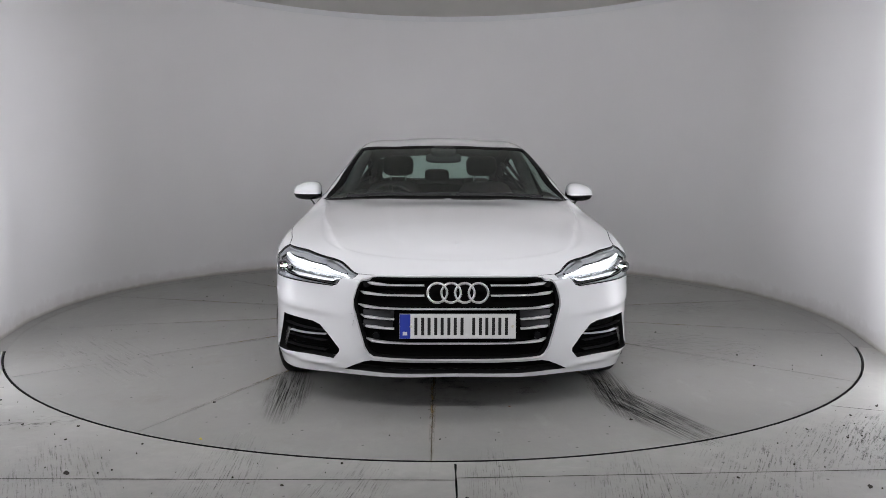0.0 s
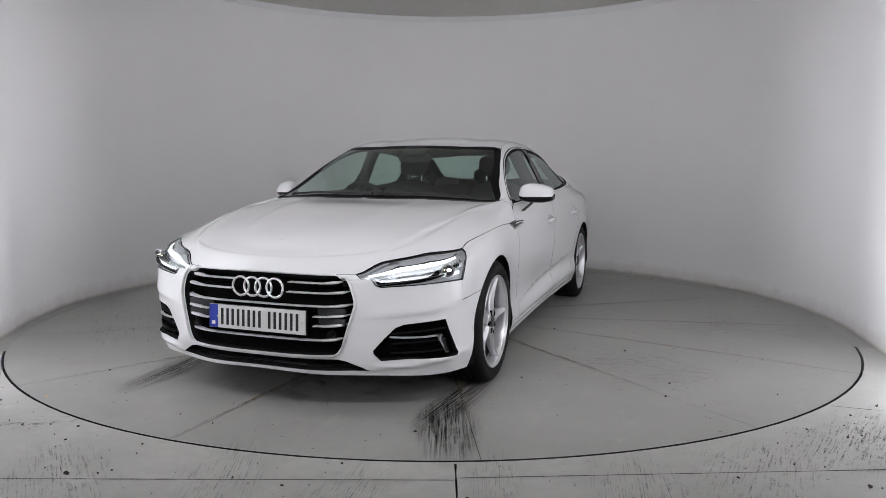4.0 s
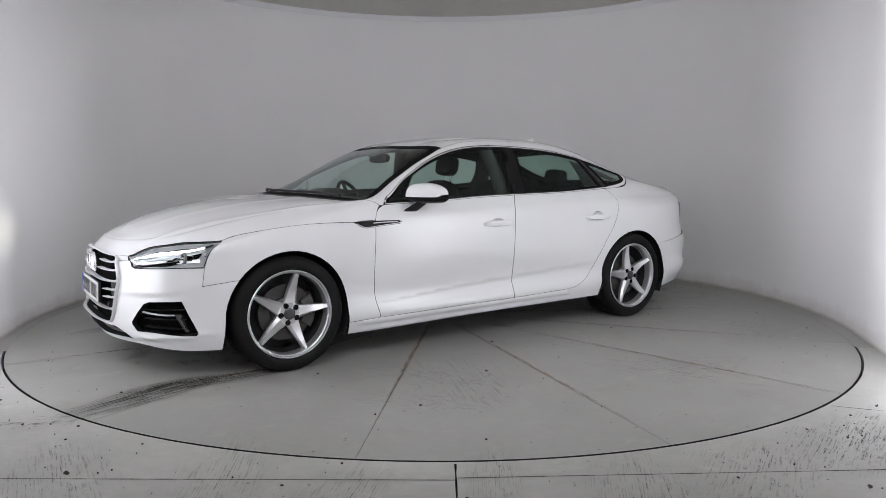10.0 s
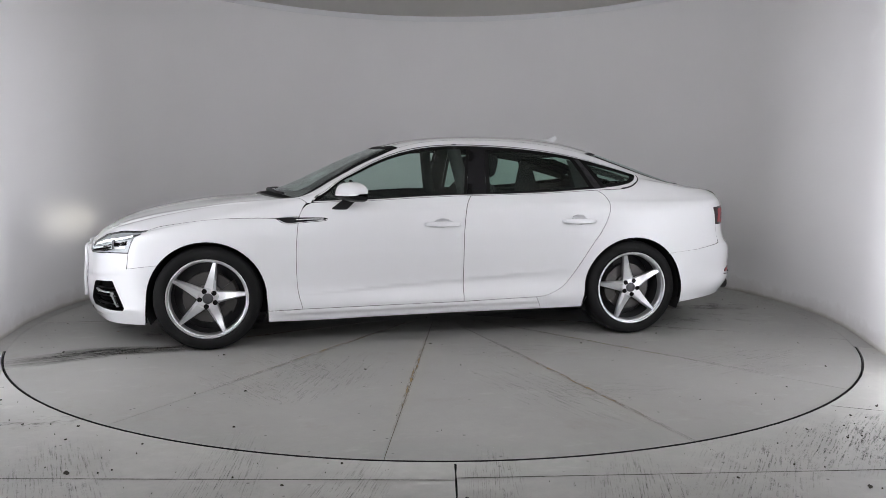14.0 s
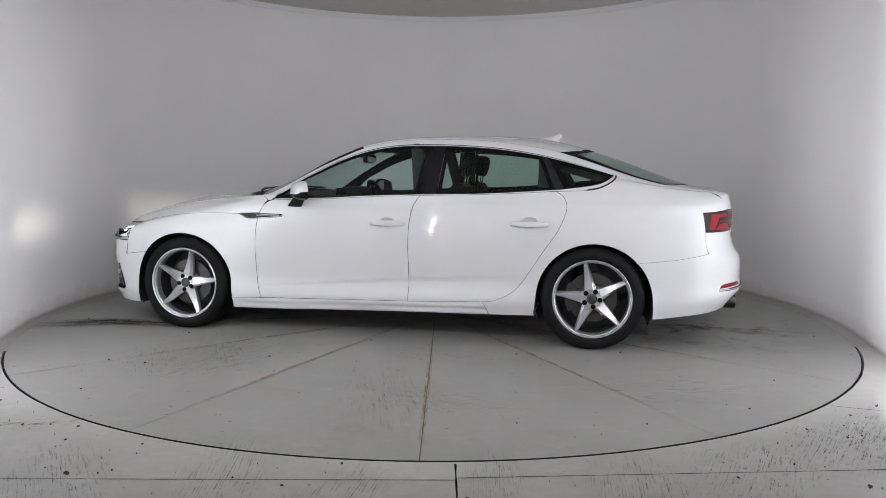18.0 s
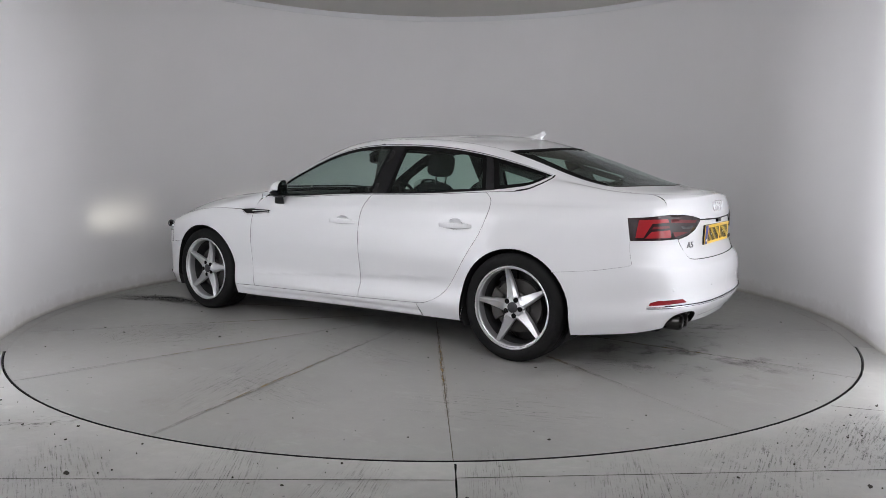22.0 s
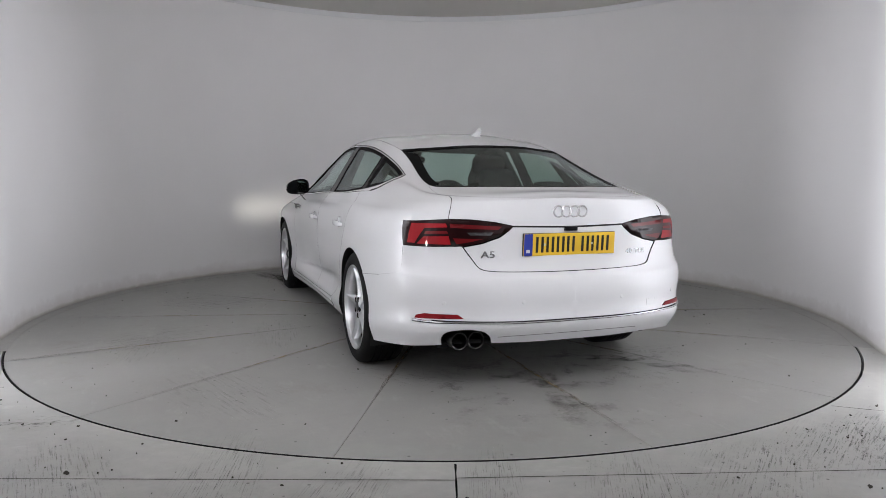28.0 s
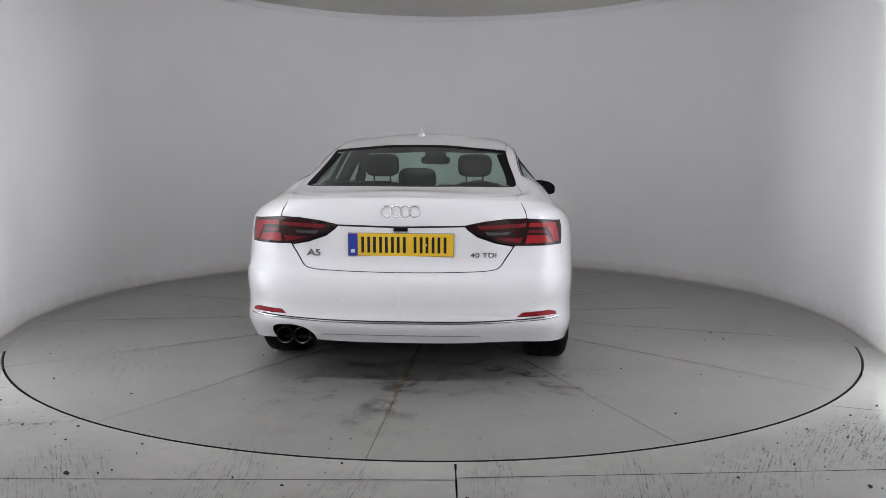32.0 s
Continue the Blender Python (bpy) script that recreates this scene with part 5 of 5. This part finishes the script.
# fog grilles with a bright blade
FIN_GREY = material("dark satin fin", (.16, .16, .165), .22, .8)
for s in (1, -1):
    fog = panel("fog_grille", FOG, MESH_BLACK, s, off=-.045, thick=.006, gap=-.004, label="black side intake with a bright blade")
    strip("intake_blade", [(.635, .235), (.70, .228), (.80, .222), (.875, .222)], .006, SATIN, s, -.012, .02, "", fog)
    strip("intake_blade", [(.615, .175), (.70, .168), (.80, .165), (.905, .165)], .003, BLACK_GLOSS, s, -.016, .02, "", fog)
    panel("intake_fin", [(.865, .227), (.905, .227), (.948, .122), (.925, .118)], FIN_GREY, s, off=-.010, thick=.03, parent=fog)
    for k, v in enumerate((.14, .195, .25)):
        strip("intake_rib", [(.64, v), (.75, v), (.93, v)], .004, BLACK_PLASTIC, s, -.034, .01, "", fog)
    # side vent behind the front wheel
    vent = panel("wing_vent", [(1.905, .690), (2.03, .685), (2.215, .674), (2.235, .664), (2.222, .648), (1.985, .632), (1.95, .646)], BLACK_GLOSS, s, off=.0016, thick=.004, gap=.0, step=.02, label="black side vent with a bright edge")
    strip("vent_blade", [(1.925, .676), (1.957, .651), (1.988, .638), (2.10, .645), (2.215, .654), (2.226, .663)], .005, SATIN, s, .0035, .003, "", vent)
    strip("vent_fin", [(2.035, .667), (2.10, .667), (2.205, .663)], .007, SATIN, s, .0035, .003, "", vent)

# sensors and covers in the bumpers
def disc_on(name, y, z, r, mat, tail=False, off=.0012):
    p, n = on_front(y, z, off, tail)
    bm = bmesh.new()
    q = n.to_track_quat("Z", "Y").to_matrix().to_4x4()
    bmesh.ops.create_cone(bm, segments=20, radius1=r, radius2=r * .85, depth=.003, cap_ends=True, matrix=Matrix.Translation(p) @ q)
    return car_part(name, bm, mat)


for y in (-.76, -.34, .34, .76):
    if abs(y) > .5:
        disc_on("parking_sensor", y, .52, .010, PAINT, False, .0006)
for y in (-.66, -.28, .28, .66):
    disc_on("parking_sensor", y, .49, .010, PAINT, True, .0006)
panel("tow_cover", [(.47, .37), (.535, .375), (.545, .315), (.485, .305)], PAINT, -1, off=.0015, thick=.001, gap=.001)
panel("tow_cover", [(5.42, .30), (5.49, .30), (5.49, .25), (5.42, .25)], PAINT, -1, off=.0015, thick=.001, gap=.001)

# ---- car: mirrors, handles, roof fin, wipers ----
def shell(name, f, n, m, mat, parent, label="", closed=True):
    bm = bmesh.new()
    rows = [[bm.verts.new(f(i / n, j / m)) for j in range(m + 1)] for i in range(n + 1)]
    for i in range(n):
        for j in range(m):
            bm.faces.new((rows[i][j], rows[i + 1][j], rows[i + 1][j + 1], rows[i][j + 1]))
    bmesh.ops.remove_doubles(bm, verts=bm.verts, dist=1e-5)
    return part(name, bm, mat, parent, label) if parent else car_part(name, bm, mat, label)


MIRROR_GLASS = material("mirror glass", (.35, .36, .37), .02, 1.0)
for s in (1, -1):
    mirror = tagged(car_part("door_mirror", bmesh.new(), BLACK_PLASTIC), "white-capped door mirror with a black foot")
    mc = Vector((.495, s * .922, .972))

    def mir(a, b, z_lo, z_hi, back=0.0):
        """A point of the housing: a from its outer end to its inner end, b round it."""
        th = math.pi * (a * .98 + .01)
        y = -.098 * math.cos(th)
        ring = (math.sin(th)) ** .52
        ph = math.pi * b
        x, z = .112 * math.sin(ph) ** .5, -math.cos(ph)
        z = (.092 * (.60 + .46 * a) * z if z > 0 else .050 * z * (1 - .12 * a)) * ring
        return Vector((mc.x - .014 + .55 * y + x * (.55 + .45 * ring) * (1 - .15 * (1 - ring)), mc.y - s * y * 1.0, mc.z + z))

    shell("mirror_cap", lambda a, b: mir(a, .47 + .53 * b, 0, 1), 18, 12, PAINT, mirror, "white mirror cap")
    shell("mirror_base", lambda a, b: mir(a, .47 * b, 0, 1), 18, 10, BLACK_GLOSS, mirror)
    bm = bmesh.new()
    ring = [mir(k / 24, 1.0, 0, 1) for k in range(25)] + [mir(1 - k / 24, 0.0, 0, 1) for k in range(25)]
    vs = [bm.verts.new(v + Vector((.004, 0, 0))) for v in ring]
    bmesh.ops.remove_doubles(bm, verts=bm.verts, dist=1e-5)
    bm.faces.new([v for v in bm.verts])
    part("mirror_back", bm, BLACK_GLOSS, mirror)
    bm = bmesh.new()
    vs = []
    for k in range(32):
        a = 2 * math.pi * k / 32
        c, d = math.cos(a), math.sin(a)
        vs.append(bm.verts.new((mc.x - .0105 - .46 * s * .078 * math.copysign(abs(c) ** .7, c), mc.y + .078 * math.copysign(abs(c) ** .7, c), mc.z + .010 + .052 * math.copysign(abs(d) ** .7, d))))
    bm.faces.new(vs)
    part("mirror_pane", bm, MIRROR_GLASS, mirror, "mirror glass", smooth=False)
    bm = bmesh.new()
    rows = []
    for k in range(7):
        t = k / 6
        c = Vector((.60, s * .845, .872)).lerp(Vector((.535, s * .905, .935)), t)
        rows.append([bm.verts.new(c + Vector((.045 * math.cos(q) * (1 - .25 * t), .024 * math.sin(q) * s, .030 * math.sin(q)))) for q in [2 * math.pi * i / 12 for i in range(12)]])
    for a, b in zip(rows, rows[1:]):
        for i in range(12):
            bm.faces.new((a[i], a[(i + 1) % 12], b[(i + 1) % 12], b[i]))
    bm.faces.new(rows[0])
    bm.faces.new(rows[-1])
    part("mirror_foot", bm, BLACK_PLASTIC, mirror, "black mirror foot")
    strip_me = bmesh.new()
    pts = [mir(k / 20, .485, 0, 1) for k in range(1, 17)]
    rows = [[strip_me.verts.new(v + Vector((.002, 0, dz))) for dz in (-.004, .004)] for v in pts]
    for a, b in zip(rows, rows[1:]):
        strip_me.faces.new((a[0], b[0], b[1], a[1]))
    part("mirror_indicator", strip_me, SATIN, mirror)

    for cu, cv in ((2.975, .602), (3.915, .616)):
        bm = bmesh.new()
        rows = []
        for k in range(17):
            t = k / 16
            u = cu - .122 + .244 * t
            h = .034 * min(1, (math.sin(math.pi * t)) ** .35 + .02)
            w = .019 * (math.sin(math.pi * (t * .96 + .02))) ** .3
            p, n = skin([u], [cv])
            p, n = Vector(p[0]), Vector(n[0])
            up = Vector((0, 0, 1))
            row = [p + n * (h * .4) - up * w, p + n * (h * .85) - up * w * .9, p + n * h, p + n * (h * .85) + up * w * .9, p + n * (h * .4) + up * w, p + n * (h * .3)]
            rows.append([bm.verts.new((q.x, q.y * s, q.z)) for q in row])
        for a, b in zip(rows, rows[1:]):
            for i in range(6):
                bm.faces.new((a[i], a[(i + 1) % 6], b[(i + 1) % 6], b[i]))
        bm.faces.new(rows[0])
        bm.faces.new(rows[-1])
        handle = part("door_handle", bm, PAINT, car, "white door handle")
        handle.location = CAR_AT

# roof fin
bm = bmesh.new()
rows = []
for k in range(11):
    t = k / 10
    x = -1.005 - .135 * t
    h = .008 + .066 * (t ** 1.5) if t < .9 else .0655 - .2 * (t - .9)
    w = .034 * (1 - (2 * t - 1) ** 2 * .6)
    z = float(np.interp(-x, [.95, 1.0, 1.1, 1.2], [1.372, 1.366, 1.350, 1.331])) - .004
    rows.append([bm.verts.new(v) for v in ((x, w, z), (x, w * .45, z + h * .45), (x - .025 * t, .004, z + h), (x - .025 * t, -.004, z + h), (x, -w * .45, z + h * .45), (x, -w, z))])
for a, b in zip(rows, rows[1:]):
    for i in range(5):
        bm.faces.new((a[i], a[i + 1], b[i + 1], b[i]))
bm.faces.new(rows[0])
bm.faces.new(rows[-1])
car_part("roof_fin", bm, PAINT, "white shark-fin aerial")

# wipers lie in the dark slot below the windscreen
strip("cowl", [(1.765, 1.84), (1.77, 1.66), (1.835, 1.40), (1.925, 1.24), (2.0, 1.02)], .03, BLACK_PLASTIC, 0, .002, .01)
for y0, y1 in ((-.62, .02), (.05, .60)):
    bm = bmesh.new()
    prev = None
    for k in range(14):
        y = y0 + (y1 - y0) * k / 13
        u = float(np.interp(abs(y), [0, .2, .5, .72], [1.80, 1.805, 1.875, 1.985]))
        v = float(np.interp(abs(y), [0, .2, .5, .72], [1.86, 1.66, 1.40, 1.24]))
        p, n = skin([u + .03], [v], .012)
        row = [bm.verts.new((p[0][0] + a, y, p[0][2] + b)) for a, b in ((-.008, -.006), (-.006, .008), (.006, .008), (.008, -.006))]
        if prev:
            for i in range(4):
                bm.faces.new((prev[i], prev[(i + 1) % 4], row[(i + 1) % 4], row[i]))
        else:
            bm.faces.new(row)
        prev = row
    bm.faces.new(prev)
    car_part("wiper", bm, BLACK_PLASTIC)

# ---- car: rear ----
RED = material("red lamp plastic", (.27, .009, .013), .4, coat=.5, spec=.15)
DEEP_RED = material("smoked red lamp plastic", (.014, .003, .0035), .3, coat=.5, spec=.15)
MID_RED = material("dark red lamp plastic", (.12, .005, .007), .4, coat=.5, spec=.15)
PINK = material("reflector red plastic", (.22, .01, .014), .35, spec=.2)
CLEAR = material("smoked clear plastic", (.05, .047, .05), .3, spec=.3)


def tl(x, y):
    """Coordinates in the tail lamp: x 0 outer edge to 1 inner tip, y 0 top to 1 foot."""
    u = 5.02 + .58 * x
    return u, .692 + .006 * min(x, .5) - .022 * max(0, x - .5) - y * .092


for s in (1, -1):
    tail = panel("tail_lamp", TAIL_TOP + TAIL_LOW[1:], DEEP_RED, s, off=.001, thick=.03, gap=.0005, label="dark red tail lamp with bright bars", step=.02)
    for name, mat, pts in (("brake_light", RED, [(.095, .13), (.41, .13), (.43, .30), (.235, .33), (.155, .90), (.075, .90)]),
                           ("tail_light", MID_RED, [(.25, .46), (.43, .44), (.445, .54), (.235, .56)]),
                           ("tail_light", RED, [(.175, .92), (.235, .66), (.45, .62), (.475, .92)]),
                           ("tail_light", MID_RED, [(.445, .14), (.90, .17), (.87, .30), (.455, .32)]),
                           ("reversing_light", CLEAR, [(.60, .47), (.83, .40), (.81, .52), (.63, .56)]),
                           ("indicator", MID_RED, [(.49, .70), (.74, .66), (.66, .76), (.52, .90)])):
        panel(name, [tl(*p) for p in pts], mat, s, off=.0022, thick=.001, gap=0, step=.02, parent=tail)
    refl = panel("rear_reflector", [(5.105, .222), (5.115, .248), (5.16, .262), (5.325, .262), (5.358, .226)], PINK, s, off=.002, thick=.006, gap=.001, step=.02, label="red rear reflector")
BUMPER_STRIP = [(5.095, .208), (5.2, .196), (5.35, .186), (5.56, .173), (5.75, .170), (ULEN, .170)]
strip("bumper_strip", BUMPER_STRIP, .021, CHROME, 0, .008, .004, "bright strip across the rear bumper")
# black strips drawn in as shade beside the bright strip and below the lip
strip("strip_shadow", [(u, v - .0125) for u, v in BUMPER_STRIP], .005, BLACK_GLOSS, 0, .004, .004)
strip("strip_shadow", [(u, v + .0145) for u, v in BUMPER_STRIP[1:]], .009, BLACK_GLOSS, 0, .006, .004)
strip("gate_shadow", [(5.602, .672), (5.75, .670), (ULEN, .669)], .006, DARK, 0, -.001, .01)
bm = bmesh.new()
p = on_front(0, .842, .0, True)[0]
box(bm, p.x - .012, p.x + .03, -.035, .035, p.z - .012, p.z + .010)
car_part("rear_camera", bm, BLACK_GLOSS, "small black reversing camera", bevel=.004)
EXHAUST = material("dark exhaust steel", (.07, .068, .066), .3, 1.0)
for y in (.588, .500):
    bm = bmesh.new()
    n = 32
    rings = [[bm.verts.new((x, y + r * math.cos(2 * math.pi * i / n), .300 + r * math.sin(2 * math.pi * i / n))) for i in range(n)] for x, r in ((-2.05, .036), (-2.305, .036), (-2.312, .038), (-2.314, .043), (-2.306, .045), (-2.05, .045))]
    for a, b in zip(rings, rings[1:]):
        for i in range(n):
            bm.faces.new((a[i], a[(i + 1) % n], b[(i + 1) % n], b[i]))
    bm.faces.new(rings[0])
    car_part("exhaust_tip", bm, EXHAUST, "dark steel exhaust tip")
bm = bmesh.new()
box(bm, -2.21, -2.08, .43, .66, .25, .35)
car_part("exhaust_recess", bm, DARK)
# thin grey strip painted in for the shade line of the valance's step
strip("valance_step_shade", [(5.52, .040), (5.60, .046), (5.75, .05), (ULEN, .05)], .004, material("grey step shade", (.2, .2, .2), .6), 0, .001, .004)


def lettering(text, size, y, z, name, weight):
    cu = bpy.data.curves.new(name, "FONT")
    cu.body, cu.size, cu.extrude, cu.offset, cu.align_x = text, size, .0025, weight, "CENTER"
    tmp = bpy.data.objects.new(name, cu)
    scene.collection.objects.link(tmp)
    me = bpy.data.meshes.new_from_object(tmp.evaluated_get(bpy.context.evaluated_depsgraph_get()))
    bpy.data.objects.remove(tmp)
    me.materials.append(BADGE)
    p, n = on_front(y, z, -.001, True)
    ob = car_part(name, me, None, "silver raised badge letters")
    yaw = math.degrees(math.atan2(n.y, n.x))
    ob.matrix_basis = Matrix.Translation(CAR_AT) @ pose(p.x, p.y, p.z, 0, 0, yaw + 90) @ pose(0, 0, 0, 90, 0, 0) @ Matrix.Diagonal((1.35, 1, 1, 1))
    return ob


lettering("A5", .046, .437, .704, "model_badge", .0004)
lettering("40 TDI", .034, -.407, .704, "engine_badge", -.0002)

# ---- car: cabin ----
def blob(bm, c, size, tilt=0.0, power=.55, n=20, m=14):
    """A rounded block (superellipsoid) at c, tilted about y."""
    rot = Matrix.Rotation(radians(tilt), 4, "Y")
    f = lambda v, e: math.copysign(abs(v) ** e, v)
    rows = []
    for i in range(m + 1):
        a = -math.pi / 2 + math.pi * i / m
        rows.append([bm.verts.new(Vector(c) + rot @ Vector((size[0] * f(math.cos(a), power) * f(math.cos(b), power), size[1] * f(math.cos(a), power) * f(math.sin(b), power), size[2] * f(math.sin(a), power))))
                     for b in [2 * math.pi * k / n for k in range(n)]])
    for a, b in zip(rows, rows[1:]):
        for k in range(n):
            bm.faces.new((a[k], a[(k + 1) % n], b[(k + 1) % n], b[k]))
    bmesh.ops.remove_doubles(bm, verts=bm.verts, dist=1e-5)


def rod(bm, a, b, r, n=10):
    a, b = Vector(a), Vector(b)
    q = (b - a).to_track_quat("Z", "Y").to_matrix().to_4x4()
    bmesh.ops.create_cone(bm, segments=n, radius1=r, radius2=r, depth=(b - a).length, cap_ends=True, matrix=Matrix.Translation((a + b) / 2) @ q)


POST = material("bright headrest post", (.8, .8, .8), .15, 1.0)


def headrest(parent, x, y, z, w=.13, h=.085, post=.10):
    bm = bmesh.new()
    blob(bm, (x, y, z), (.05, w, h), -12)
    hr = part("headrest", bm, FABRIC, parent)
    for dy in (-.06, .06):
        bm = bmesh.new()
        rod(bm, (x + .012, y + dy, z - h - post), (x, y + dy, z - h + .02), .0065)
        part("headrest_post", bm, POST, hr, "bright steel headrest post")


for y in (.37, -.37):
    bm = bmesh.new()
    blob(bm, (-.40, y, .745), (.085, .24, .31), -18)
    seat = car_part("front_seat", bm, FABRIC, "black fabric front seat")
    bm = bmesh.new()
    blob(bm, (-.12, y, .46), (.28, .25, .09), 4)
    part("seat_cushion", bm, FABRIC, seat)
    headrest(seat, -.515, y * .92, 1.165, .125, .082, .085)
bm = bmesh.new()
blob(bm, (-1.30, 0, .775), (.09, .62, .225), -24, .4)
bench = car_part("rear_seat", bm, FABRIC, "black fabric rear bench")
bm = bmesh.new()
blob(bm, (-1.0, 0, .50), (.28, .62, .10), 6, .4)
part("seat_cushion", bm, FABRIC, bench)
for y, w in ((.37, .125), (0, .115), (-.37, .125)):
    headrest(bench, -1.43, y, 1.075 if y == 0 else 1.005, w, .066 if y == 0 else .055, .06)
bm = bmesh.new()
box(bm, -1.95, -1.42, -.56, .56, .93, .955)
car_part("parcel_shelf", bm, DASH, bevel=.008)
# dashboard
bm = bmesh.new()
prof = [(1.0, .60), (1.02, .935), (.86, .955), (.62, .945), (.50, .90), (.46, .80), (.56, .60)]
rows = [[bm.verts.new((x - .10 * abs(y) ** 2, y, z)) for x, z in prof] for y in np.linspace(-.70, .70, 15)]
for a, b in zip(rows, rows[1:]):
    for i in range(len(prof)):
        bm.faces.new((a[i], a[(i + 1) % len(prof)], b[(i + 1) % len(prof)], b[i]))
bm.faces.new(rows[0])
bm.faces.new(rows[-1])
dash = car_part("dashboard", bm, DASH, "black dashboard")
bm = bmesh.new()
box(bm, .56, .572, -.10, .10, .93, .985)
part("screen", bm, BLACK_GLOSS, dash, "dark central screen", bevel=.005)
bm = bmesh.new()
blob(bm, (.56, -.37, .945), (.11, .17, .045), 0)
part("instrument_hood", bm, DASH, dash)
# steering wheel, on the right
bm = bmesh.new()
n, k = 40, 10
m = pose(.36, -.37, .875, 0, -64, 0)
rows = [[bm.verts.new(m @ Vector(((.178 + .014 * math.cos(2 * math.pi * j / k)) * math.cos(2 * math.pi * i / n), (.178 + .014 * math.cos(2 * math.pi * j / k)) * math.sin(2 * math.pi * i / n), .014 * math.sin(2 * math.pi * j / k)))) for j in range(k)] for i in range(n)]
for i in range(n):
    for j in range(k):
        bm.faces.new((rows[i][j], rows[(i + 1) % n][j], rows[(i + 1) % n][(j + 1) % k], rows[i][(j + 1) % k]))
steering = car_part("steering_wheel", bm, DASH, "black three-spoke steering wheel")
bm = bmesh.new()
blob(bm, m @ Vector((0, 0, -.02)), (.05, .075, .065), 26)
part("airbag_cover", bm, DASH, steering)
for a in (0, 180, 270):
    bm = bmesh.new()
    rod(bm, m @ Vector((0, 0, -.015)), m @ Vector((.172 * math.cos(radians(a + 90)), .172 * math.sin(radians(a + 90)), 0)), .014)
    part("steering_spoke", bm, DASH, steering)
# inside mirror and sensor box
bm = bmesh.new()
blob(bm, (.33, 0, 1.215), (.022, .125, .036), -8)
inner_mirror = car_part("inside_mirror", bm, BLACK_PLASTIC, "black inside mirror")
bm = bmesh.new()
vs = [bm.verts.new((.306, .115 * math.copysign(abs(math.cos(a)) ** .6, math.cos(a)), 1.215 + .029 * math.copysign(abs(math.sin(a)) ** .6, math.sin(a)))) for a in [2 * math.pi * i / 28 for i in range(28)]]
bm.faces.new(vs)
part("mirror_pane", bm, MIRROR_GLASS, inner_mirror, smooth=False)
bm = bmesh.new()
blob(bm, (.33, 0, 1.262), (.07, .09, .022), 25)
part("sensor_box", bm, BLACK_PLASTIC, inner_mirror)
# inner pillars, door tops and the load floor close the cabin
for s in (1, -1):
    bm = bmesh.new()
    rod(bm, (-.27, s * .755, .90), (-.20, s * .565, 1.29), .045, 12)
    car_part("inner_pillar", bm, LINING)
    bm = bmesh.new()
    pts = [(.70, .74), (.1, .765), (-.5, .765), (-1.1, .75), (-1.35, .72)]
    rows = [[bm.verts.new((x, s * (y - a), z)) for a, z in ((0, .945), (.05, .955), (.075, .92), (.05, .45), (0, .45))] for x, y in pts]
    for a, b in zip(rows, rows[1:]):
        for i in range(5):
            bm.faces.new((a[i], a[(i + 1) % 5], b[(i + 1) % 5], b[i]))
    bm.faces.new(rows[0])
    bm.faces.new(rows[-1])
    car_part("door_card", bm, DASH)
bm = bmesh.new()
box(bm, .98, 1.0, -.6, .6, .24, .88)
box(bm, -2.2, -1.75, -.62, .62, .50, .53)
car_part("bulkhead", bm, DARK)


def motions():
    for thing in (turntable, car):
        walk(thing, [(t, pose(0, 0, 0, 0, 0, heading(t))) for t in [0, .2, .4, .7, 1] + list(range(2, 33))])


motions()
